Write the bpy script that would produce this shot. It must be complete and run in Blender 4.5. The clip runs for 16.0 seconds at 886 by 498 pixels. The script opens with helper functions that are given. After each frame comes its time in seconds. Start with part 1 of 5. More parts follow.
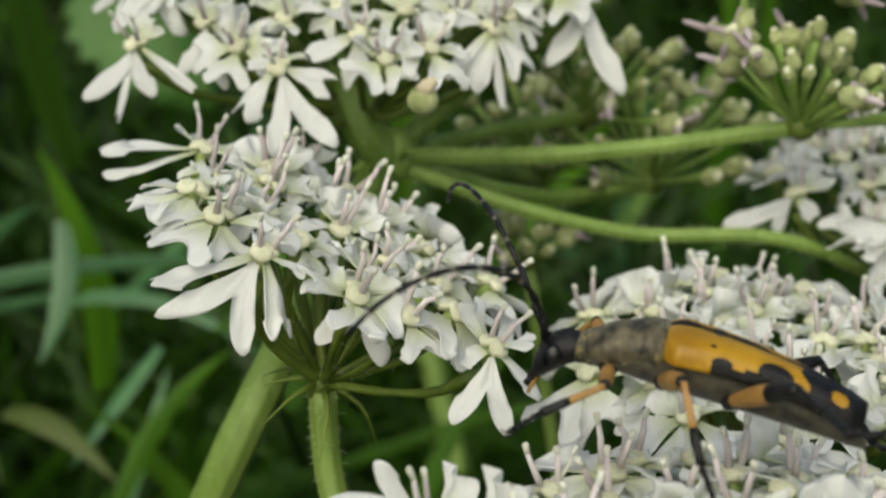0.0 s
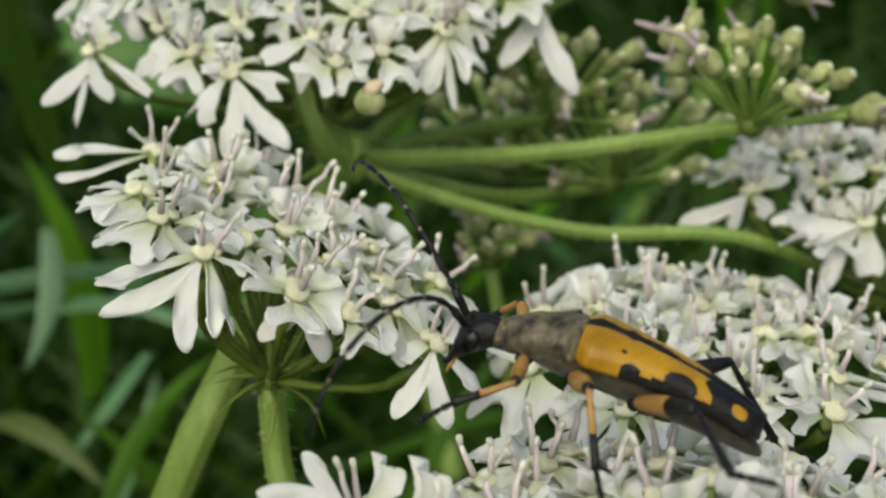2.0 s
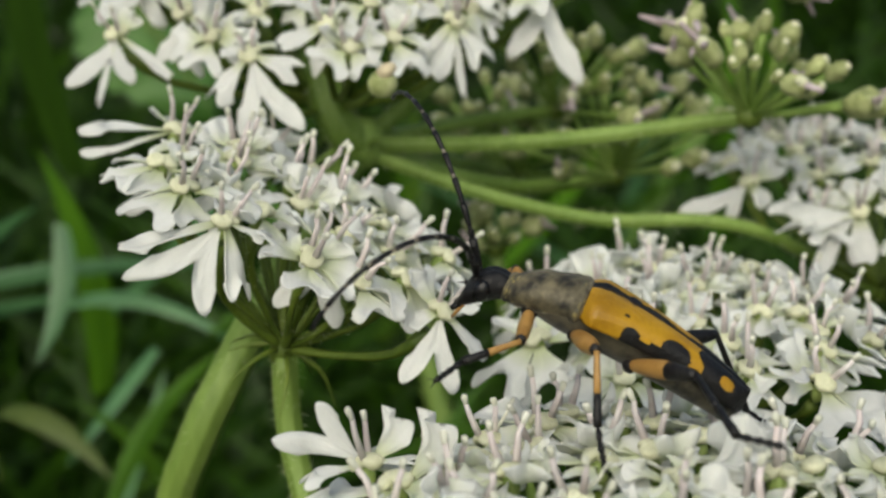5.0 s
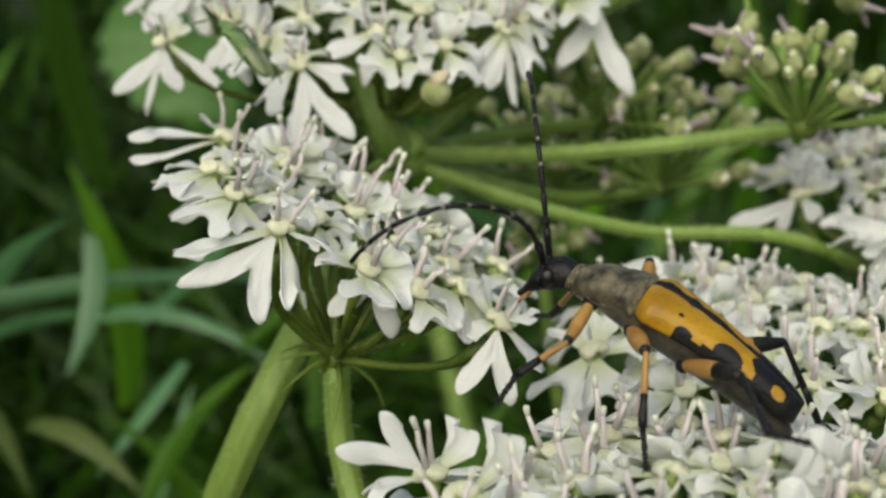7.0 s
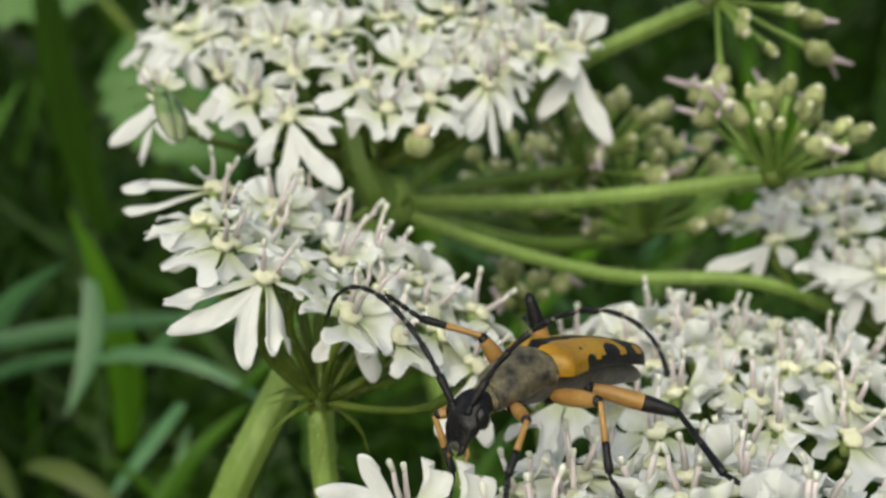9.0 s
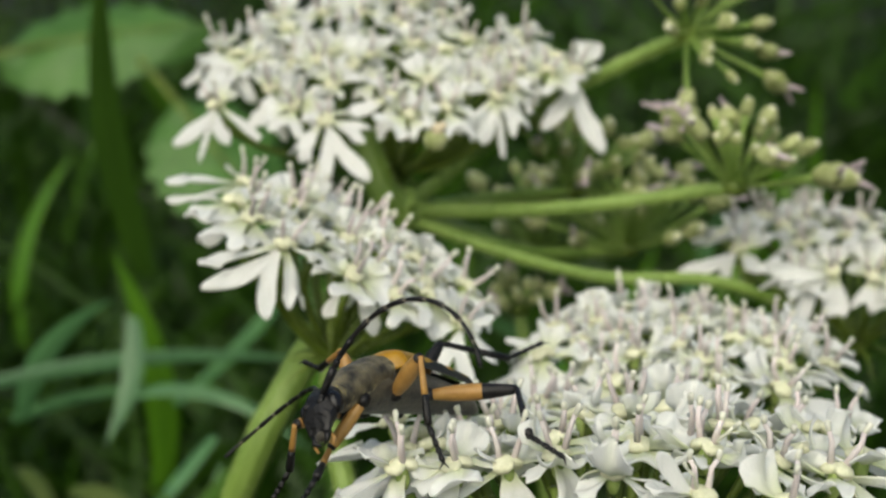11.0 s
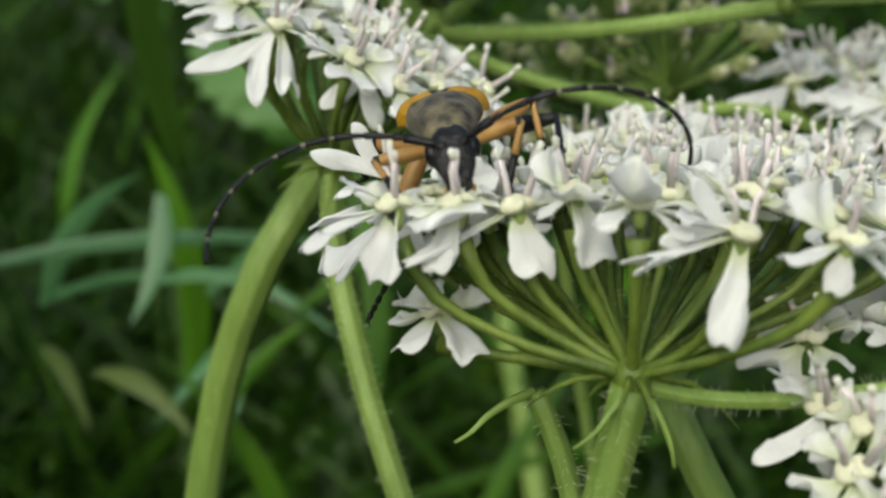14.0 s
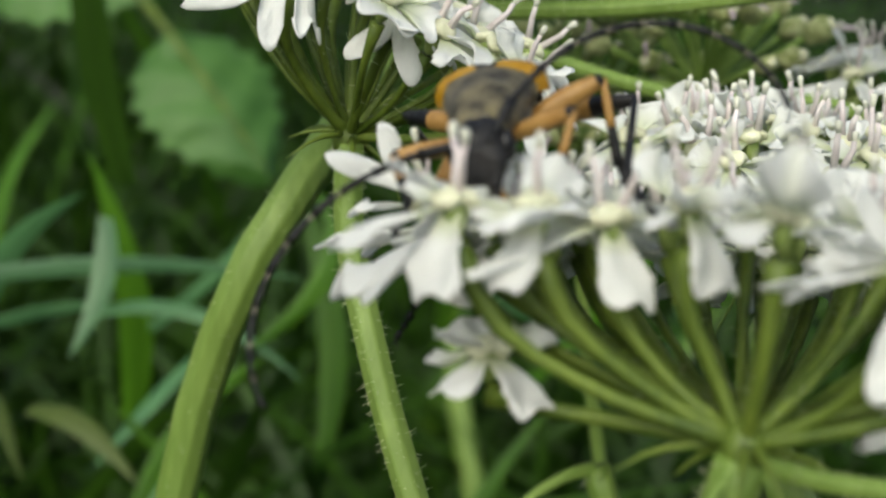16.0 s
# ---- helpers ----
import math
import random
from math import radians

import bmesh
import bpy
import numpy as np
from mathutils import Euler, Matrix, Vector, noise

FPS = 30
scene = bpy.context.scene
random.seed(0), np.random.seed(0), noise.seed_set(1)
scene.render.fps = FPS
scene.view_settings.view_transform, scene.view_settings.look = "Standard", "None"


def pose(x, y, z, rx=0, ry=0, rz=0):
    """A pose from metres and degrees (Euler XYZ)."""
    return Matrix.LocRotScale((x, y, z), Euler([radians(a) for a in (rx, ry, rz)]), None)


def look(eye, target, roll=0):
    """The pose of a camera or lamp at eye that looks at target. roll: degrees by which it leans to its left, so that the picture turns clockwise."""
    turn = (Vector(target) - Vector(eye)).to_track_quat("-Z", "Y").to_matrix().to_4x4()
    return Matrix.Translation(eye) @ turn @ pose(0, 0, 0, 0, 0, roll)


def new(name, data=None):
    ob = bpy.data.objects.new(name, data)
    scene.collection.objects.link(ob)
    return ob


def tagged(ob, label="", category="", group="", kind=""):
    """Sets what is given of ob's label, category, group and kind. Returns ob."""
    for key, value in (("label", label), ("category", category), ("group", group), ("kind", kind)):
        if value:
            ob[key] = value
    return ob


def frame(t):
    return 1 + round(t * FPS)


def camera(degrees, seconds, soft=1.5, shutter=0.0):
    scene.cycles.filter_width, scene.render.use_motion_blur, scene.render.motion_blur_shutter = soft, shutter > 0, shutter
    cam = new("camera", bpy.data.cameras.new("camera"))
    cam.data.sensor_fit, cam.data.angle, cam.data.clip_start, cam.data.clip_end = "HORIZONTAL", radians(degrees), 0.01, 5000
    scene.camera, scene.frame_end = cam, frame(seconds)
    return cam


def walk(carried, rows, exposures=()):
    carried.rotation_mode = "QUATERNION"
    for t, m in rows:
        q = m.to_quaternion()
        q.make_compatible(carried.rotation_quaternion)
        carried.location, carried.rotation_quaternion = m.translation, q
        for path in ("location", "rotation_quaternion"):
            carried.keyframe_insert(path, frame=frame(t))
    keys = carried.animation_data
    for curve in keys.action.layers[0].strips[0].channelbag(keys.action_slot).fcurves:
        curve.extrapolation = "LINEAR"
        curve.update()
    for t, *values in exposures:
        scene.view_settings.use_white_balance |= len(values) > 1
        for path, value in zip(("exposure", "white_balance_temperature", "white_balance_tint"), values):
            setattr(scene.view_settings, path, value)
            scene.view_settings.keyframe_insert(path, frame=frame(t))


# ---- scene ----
cam = camera(35, 16.0, soft=2.45)
cam.data.dof.use_dof = True
cam.data.dof.focus_distance = 0.080
cam.data.dof.aperture_fstop = 52

PATH = [
    (0, pose(-0.00113, -0.0849, 0.42263, 71.218, 0.226, -1.278)),
    (0.5, pose(-0.00254, -0.08751, 0.42148, 72.291, -0.229, -2.573)),
    (1, pose(-0.00014, -0.08652, 0.4227, 72.773, 0.189, -2.61)),
    (1.5, pose(0.00015, -0.08555, 0.42549, 71.571, 0.81, -2.071)),
    (2, pose(0.00297, -0.08663, 0.42246, 71.543, 0.865, -1.125)),
    (2.5, pose(0.00326, -0.08679, 0.41948, 71.827, 1.026, -0.807)),
    (3, pose(0.00536, -0.08987, 0.42259, 71.831, 1.376, -0.744)),
    (3.5, pose(0.00445, -0.08966, 0.42155, 72.402, 0.886, -0.654)),
    (4, pose(0.00443, -0.09058, 0.42084, 72.675, 0.816, -0.738)),
    (4.2, pose(0.00334, -0.09118, 0.42107, 72.223, 0.255, -0.977)),
    (6.3, pose(0.00207, -0.09069, 0.41951, 72.67, 0.126, -0.381)),
    (6.5, pose(0.00165, -0.09012, 0.41917, 73.066, -0.216, -0.064)),
    (7, pose(0, -0.09, 0.42, 73, -0, 0)),
    (7.5, pose(0.00026, -0.0923, 0.42255, 72.89, -0.231, 0.307)),
    (8, pose(-0.00147, -0.0942, 0.42496, 73.257, -0.573, -0.081)),
    (8.5, pose(-0.00043, -0.09471, 0.42382, 73.739, -0.879, -0.043)),
    (8.7, pose(0.00029, -0.09242, 0.42282, 73.979, -0.237, -0.307)),
    (10.8, pose(0.00608, -0.11146, 0.41851, 78.585, 0.4, 1.137)),
    (11, pose(0.00518, -0.11168, 0.41716, 78.435, -0.21, 1.746)),
    (11.3, pose(0.00303, -0.11374, 0.41343, 76.75, -0.97, 2.51)),
    (11.5, pose(0.00159, -0.11511, 0.41095, 78.078, -1.476, 3.02)),
    (12, pose(0.00853, -0.11248, 0.40666, 77.684, -0.6, 3.377)),
    (12.5, pose(0.00932, -0.11019, 0.40692, 77.252, -0.677, 3.642)),
    (13, pose(0.00917, -0.10795, 0.40593, 77.207, -0.217, 3.531)),
    (13.5, pose(0.00862, -0.10735, 0.40555, 77.235, -0.096, 3.532)),
    (14, pose(0.0085, -0.10321, 0.40435, 76.164, -0.887, 4.375)),
    (14.5, pose(0.01009, -0.09937, 0.40264, 76.488, -1.056, 4.524)),
    (15, pose(0.00844, -0.09523, 0.40177, 77.21, -1.441, 3.532)),
    (15.5, pose(0.00414, -0.09133, 0.39678, 78.77, -1.996, 2.649)),
    (16, pose(0.00067, -0.08813, 0.39558, 78.807, -2.718, 1.707)),
]
walk(cam, PATH, exposures=[(0, -0.36, 6500, 5), (7.5, -0.33, 6500, 5), (8.7, -0.23, 6500, 5), (10.8, -0.18, 6500, 5), (12, -0.15, 6300, 5), (14.5, -0.13, 6250, 5), (16, -0.08, 6250, 5)])

# ---------------------------------------------------------------- light: overcast daylight
world = bpy.data.worlds.new("overcast_sky")
scene.world = world
world.use_nodes = True
wn = world.node_tree.nodes
sky = wn.new("ShaderNodeTexSky")
sky.sky_type = 'NISHITA'
sky.sun_disc = False
sky.sun_elevation = radians(44)
sky.sun_rotation = radians(197)
sky.air_density, sky.dust_density, sky.ozone_density = 1.0, 6.0, 1.0
wn["Background"].inputs["Strength"].default_value = 0.15
world.node_tree.links.new(sky.outputs[0], wn["Background"].inputs["Color"])
sun_data = bpy.data.lights.new("sun", 'SUN')
sun_data.energy, sun_data.angle, sun_data.color = 1.5, radians(75), (0.95, 1.0, 0.89)
sun = new("sun", sun_data)
sun.matrix_world = look((-0.4, -1.7, 2.1), (0, 0, 0.4))


# ---------------------------------------------------------------- materials
def ramp(nt, stops):
    n = nt.nodes.new("ShaderNodeValToRGB")
    while len(n.color_ramp.elements) < len(stops):
        n.color_ramp.elements.new(0.5)
    for e, (p, c) in zip(n.color_ramp.elements, stops):
        e.position, e.color = p, (*c, 1)
    return n


def material(name, dark, light, scale, rough=0.5, bump=0.2, fine=8.0, vary=0.12, through_light=0.0, stretch=(1, 1, 1), spec=0.4, sheen=0.0, distance=0.0001, island=False):
    """A two-scale noise surface: broad mottling, fine grain, relief, a little change from piece to piece."""
    m = bpy.data.materials.new(name)
    m.use_nodes = True
    nt = m.node_tree
    bsdf = nt.nodes["Principled BSDF"]
    co = nt.nodes.new("ShaderNodeTexCoord")
    mp = nt.nodes.new("ShaderNodeMapping")
    mp.inputs["Scale"].default_value = stretch
    nt.links.new(co.outputs["Object"], mp.inputs["Vector"])
    info = nt.nodes.new("ShaderNodeObjectInfo")
    add = nt.nodes.new("ShaderNodeVectorMath")
    add.operation = 'ADD'
    nt.links.new(mp.outputs[0], add.inputs[0])
    nt.links.new(info.outputs["Random"], add.inputs[1])
    n1 = nt.nodes.new("ShaderNodeTexNoise")
    n1.inputs["Scale"].default_value, n1.inputs["Detail"].default_value = scale, 3
    n2 = nt.nodes.new("ShaderNodeTexNoise")
    n2.inputs["Scale"].default_value, n2.inputs["Detail"].default_value = scale * fine, 4
    for n in (n1, n2):
        nt.links.new(add.outputs[0], n.inputs["Vector"])
    mix = nt.nodes.new("ShaderNodeMath")
    mix.operation = 'MULTIPLY_ADD'
    mix.inputs[1].default_value = 0.35
    nt.links.new(n2.outputs["Fac"], mix.inputs[0])
    sub = nt.nodes.new("ShaderNodeMath")
    sub.operation = 'MULTIPLY_ADD'
    sub.inputs[1].default_value, sub.inputs[2].default_value = 1.0, -0.17
    nt.links.new(n1.outputs["Fac"], sub.inputs[0])
    nt.links.new(sub.outputs[0], mix.inputs[2])
    r = ramp(nt, [(0.28, dark), (0.72, light)])
    nt.links.new(mix.outputs[0], r.inputs[0])
    hsv = nt.nodes.new("ShaderNodeHueSaturation")
    vm = nt.nodes.new("ShaderNodeMapRange")
    vm.inputs["To Min"].default_value, vm.inputs["To Max"].default_value = 1 - vary, 1 + vary
    if island:
        geo = nt.nodes.new("ShaderNodeNewGeometry")
        nt.links.new(geo.outputs["Random Per Island"], vm.inputs["Value"])
    else:
        nt.links.new(info.outputs["Random"], vm.inputs["Value"])
    nt.links.new(vm.outputs[0], hsv.inputs["Value"])
    nt.links.new(r.outputs[0], hsv.inputs["Color"])
    nt.links.new(hsv.outputs[0], bsdf.inputs["Base Color"])
    bsdf.inputs["Roughness"].default_value = rough
    bsdf.inputs["Specular IOR Level"].default_value = spec
    bsdf.inputs["Sheen Weight"].default_value = sheen
    b = nt.nodes.new("ShaderNodeBump")
    b.inputs["Strength"].default_value, b.inputs["Distance"].default_value = bump, distance
    nt.links.new(n2.outputs["Fac"], b.inputs["Height"])
    nt.links.new(b.outputs[0], bsdf.inputs["Normal"])
    if through_light:
        tr = nt.nodes.new("ShaderNodeBsdfTranslucent")
        ms = nt.nodes.new("ShaderNodeMixShader")
        ms.inputs[0].default_value = through_light
        nt.links.new(hsv.outputs[0], tr.inputs["Color"])
        nt.links.new(bsdf.outputs[0], ms.inputs[1])
        nt.links.new(tr.outputs[0], ms.inputs[2])
        nt.links.new(ms.outputs[0], nt.nodes["Material Output"].inputs["Surface"])
    return m


M_PETAL = material("white_petal", (0.875, 0.885, 0.862), (0.95, 0.958, 0.938), 400, 0.6, 0.7, 6, 0.04, 0.46, (1, 3, 1), 0.25, 0.0, 0.00016)


def tint_base(m, color, x0, x1):
    """Tints the foot of a petal, where it joins the cushion, towards a greenish cream."""
    nt = m.node_tree
    co = next(n for n in nt.nodes if n.type == 'TEX_COORD')
    sep = nt.nodes.new("ShaderNodeSeparateXYZ")
    nt.links.new(co.outputs["Object"], sep.inputs[0])
    mr = nt.nodes.new("ShaderNodeMapRange")
    for k, v in (("From Min", x0), ("From Max", x1), ("To Min", 0.85), ("To Max", 0.0)):
        mr.inputs[k].default_value = v
    nt.links.new(sep.outputs[0], mr.inputs[0])
    mx = nt.nodes.new("ShaderNodeMix")
    mx.data_type = 'RGBA'
    mx.inputs[7].default_value = (*color, 1)
    nt.links.new(mr.outputs[0], mx.inputs[0])
    hsv = next(n for n in nt.nodes if n.type == 'HUE_SAT')
    src = hsv.inputs["Color"].links[0].from_socket
    nt.links.new(src, mx.inputs[6])
    nt.links.new(mx.outputs[2], hsv.inputs["Color"])


M_CLEFT = M_PETAL.copy()
tint_base(M_PETAL, (0.66, 0.72, 0.42), 0.0002, 0.0016)
M_DISC = material("flower_disc", (0.62, 0.63, 0.42), (0.80, 0.80, 0.60), 1400, 0.75, 0.7, 4, 0.14, 0.15, (1, 1, 1), 0.15)
M_STAMEN = material("stamen", (0.70, 0.71, 0.58), (0.84, 0.84, 0.74), 800, 0.5, 0.2, 5, 0.1, 0.2)
M_STYLE = material("pink_style", (0.66, 0.57, 0.57), (0.84, 0.79, 0.77), 900, 0.5, 0.2, 5, 0.2, 0.2)
M_OVARY = material("green_ovary", (0.16, 0.24, 0.05), (0.34, 0.42, 0.13), 700, 0.55, 0.4, 6, 0.15)
M_RAY = material("pedicel_green", (0.05, 0.088, 0.008), (0.155, 0.215, 0.028), 350, 0.5, 0.3, 8, 0.12, 0.0, (1, 1, 0.2))
M_STEM = material("stem_green", (0.10, 0.178, 0.022), (0.255, 0.37, 0.085), 160, 0.5, 0.35, 9, 0.08, 0.0, (1, 1, 0.12))
M_HAIR = material("plant_hair", (0.45, 0.50, 0.28), (0.62, 0.66, 0.45), 500, 0.5, 0.0, 4, 0.1, 0.3)
M_FRUIT = material("green_fruit", (0.16, 0.20, 0.05), (0.44, 0.47, 0.23), 900, 0.7, 0.5, 6, 0.2)
M_PINK = material("pink_bud_tip", (0.42, 0.33, 0.3564), (0.651, 0.572, 0.594), 700, 0.5, 0.2, 5, 0.2, 0.2)
M_GRASS = material("grass_blade", (0.024, 0.085, 0.003), (0.088, 0.215, 0.009), 30, 0.45, 0.3, 9, 0.45, 0.25, (1, 1, 0.12), 0.4)
# shade between the dense blades is put into this very dark green
M_SHADED_SWARD = material("shaded_meadow_sward", (0.005443, 0.02052, 0.001267), (0.0311, 0.07798, 0.005069), 30, 0.45, 0.3, 9, 0.65, 0.25, (1, 1, 0.12), 0.2, island=True)
M_BLUEGRASS = material("bluish_grass_blade", (0.04606, 0.1444, 0.04763), (0.1075, 0.2506, 0.093), 30, 0.42, 0.3, 9, 0.25, 0.2, (1, 1, 0.12), 0.5)
M_FRESH = material("fresh_grass_blade", (0.05681, 0.1364, 0.0068), (0.1262, 0.248, 0.0187), 30, 0.45, 0.3, 9, 0.3, 0.3, (1, 1, 0.12), 0.4)
M_YELLOW = material("yellowing_blade", (0.0455, 0.07875, 0.0098), (0.091, 0.126, 0.0245), 30, 0.5, 0.3, 9, 0.2, 0.25, (1, 1, 0.12), 0.4)
M_LEAF = material("broad_leaf", (0.04, 0.115, 0.016), (0.09, 0.2, 0.04), 40, 0.5, 0.5, 7, 0.15, 0.25)
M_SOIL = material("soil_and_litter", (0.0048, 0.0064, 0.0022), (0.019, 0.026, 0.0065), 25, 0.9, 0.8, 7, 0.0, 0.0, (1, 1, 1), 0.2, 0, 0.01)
M_BLACK = material("black_chitin", (0.003, 0.003, 0.0035), (0.013, 0.012, 0.012), 900, 0.42, 0.8, 5, 0.1, 0, (1, 1, 1), 0.3)
M_EYE = material("dark_eye", (0.003, 0.003, 0.004), (0.01, 0.009, 0.009), 3000, 0.22, 0.3, 4, 0.0)
M_BUGWING = material("pale_bug_wing", (0.13, 0.19, 0.07), (0.36, 0.38, 0.22), 900, 0.35, 0.3, 5, 0.1, 0, (0.3, 2, 1))
M_ORANGE = material("orange_elytron", (0.29, 0.148, 0.004), (0.50, 0.285, 0.010), 330, 0.36, 0.6, 10, 0.0, 0, (1, 1, 1), 0.4)
M_LEG = material("orange_leg", (0.26, 0.135, 0.03), (0.41, 0.235, 0.07), 700, 0.4, 0.3, 5, 0.08)
M_PRONOTUM = material("dusty_pronotum", (0.012, 0.011, 0.008), (0.17, 0.145, 0.082), 1000, 0.5, 1.0, 3, 0.0, 0, (1, 1, 1), 0.4, 0.05)
M_GOLD = material("golden_down", (0.06, 0.05, 0.018), (0.27, 0.22, 0.07), 1800, 0.6, 0.7, 4, 0.0, 0, (1, 1, 1), 0.3, 0.4)
M_BELLY = material("grey_brown_belly", (0.012, 0.011, 0.008), (0.075, 0.065, 0.04), 900, 0.55, 0.5, 4, 0.0, 0, (1, 1, 1), 0.3, 0.2)
M_RING = material("pale_antenna_ring", (0.09, 0.08, 0.06), (0.20, 0.18, 0.14), 900, 0.45, 0.2, 5, 0.0)
M_BUG = material("green_bug", (0.06, 0.12, 0.03), (0.22, 0.32, 0.12), 600, 0.4, 0.3, 5, 0.1)
M_DRY = material("dry_cream", (0.42, 0.34, 0.19), (0.66, 0.58, 0.40), 500, 0.6, 0.3, 5, 0.2)


# ---------------------------------------------------------------- mesh tools
def mesh_of(name, verts, faces, mats, mat_index=None, smooth=True):
    me = bpy.data.meshes.new(name)
    me.from_pydata(verts, [], faces)
    for m in mats:
        me.materials.append(m)
    if mat_index is not None:
        me.polygons.foreach_set("material_index", mat_index)
    if smooth:
        me.polygons.foreach_set("use_smooth", [True] * len(me.polygons))
    me.update()
    return me


def part(name, me, parent, m=None, label=""):
    """Links a mesh as one object under a thing or a part."""
    ob = new(name, me)
    ob.parent = parent
    if m is not None:
        ob.matrix_basis = m
    if label:
        tagged(ob, label)
    return ob


def empty(name, m, label, category, group=""):
    ob = new(name)
    ob.empty_display_size = 0.003
    ob.matrix_basis = m
    return tagged(ob, label, category, group)


def tube(points, radii, sides=8, ribs=0, rib_depth=0.0, caps=True):
    """Vertices and faces of a round tube along points."""
    pts = [Vector(p) for p in points]
    verts, faces = [], []
    side = None
    for i, p in enumerate(pts):
        d = (pts[min(i + 1, len(pts) - 1)] - pts[max(i - 1, 0)]).normalized()
        if side is None:
            side = d.orthogonal().normalized()
        side = (side - d * side.dot(d)).normalized()
        other = d.cross(side)
        for k in range(sides):
            a = 2 * math.pi * k / sides
            r = radii[i] * (1 + (rib_depth * math.cos(ribs * a) if ribs else 0))
            verts.append(p + side * (r * math.cos(a)) + other * (r * math.sin(a)))
    n = len(pts)
    for i in range(n - 1):
        for k in range(sides):
            k2 = (k + 1) % sides
            faces.append((i * sides + k, i * sides + k2, (i + 1) * sides + k2, (i + 1) * sides + k))
    if caps:
        faces.append(tuple(reversed(range(sides))))
        faces.append(tuple(range((n - 1) * sides, n * sides)))
    return verts, faces


def join(*chunks):
    """Joins (verts, faces) chunks; gives verts, faces and the chunk index of each face."""
    verts, faces, index = [], [], []
    for ci, (v, f) in enumerate(chunks):
        o = len(verts)
        verts += [Vector(x) for x in v]
        faces += [tuple(i + o for i in face) for face in f]
        index += [ci] * len(f)
    return verts, faces, index


def spline(ctrl, n):
    """A smooth curve through the control points, evenly stepped along their chords."""
    c = [Vector(p) for p in ctrl]
    k = [0.0]
    for a, b in zip(c, c[1:]):
        k.append(k[-1] + (b - a).length)
    tan = []
    for i in range(len(c)):
        lo, hi = max(i - 1, 0), min(i + 1, len(c) - 1)
        if 0 < i < len(c) - 1:
            h0, h1 = k[i] - k[i - 1], k[i + 1] - k[i]
            tan.append(((c[i] - c[i - 1]) / h0 * h1 + (c[i + 1] - c[i]) / h1 * h0) / (h0 + h1))
        else:
            tan.append((c[hi] - c[lo]) / (k[hi] - k[lo]))
    out = []
    for j in range(n):
        u = k[-1] * j / (n - 1)
        i = max(0, min(len(c) - 2, sum(1 for q in k if q <= u) - 1))
        h = k[i + 1] - k[i]
        t = (u - k[i]) / h
        out.append(c[i] * (2 * t ** 3 - 3 * t * t + 1) + tan[i] * (h * (t ** 3 - 2 * t * t + t)) + c[i + 1] * (3 * t * t - 2 * t ** 3) + tan[i + 1] * (h * (t ** 3 - t * t)))
    return out


def ball(center, rx, ry, rz, seg=10, rings=7):
    c = Vector(center)
    verts, faces = [c + Vector((0, 0, -rz))], []
    for i in range(1, rings):
        ph = -math.pi / 2 + math.pi * i / rings
        for k in range(seg):
            a = 2 * math.pi * k / seg
            verts.append(c + Vector((rx * math.cos(ph) * math.cos(a), ry * math.cos(ph) * math.sin(a), rz * math.sin(ph))))
    verts.append(c + Vector((0, 0, rz)))
    for k in range(seg):
        k2 = (k + 1) % seg
        faces.append((0, 1 + k2, 1 + k))
        for i in range(rings - 2):
            o = 1 + i * seg
            faces.append((o + k, o + k2, o + seg + k2, o + seg + k))
        o = 1 + (rings - 2) * seg
        faces.append((o + k, o + k2, len(verts) - 1))
    return verts, faces


def frame_of(origin, axis, toward):
    """Pose with z along axis and x as near to toward as can be."""
    z = Vector(axis).normalized()
    x = Vector(toward)
    x = (x - z * x.dot(z)).normalized()
    y = z.cross(x)
    return Matrix.Translation(origin) @ Matrix((x, y, z)).transposed().to_4x4()


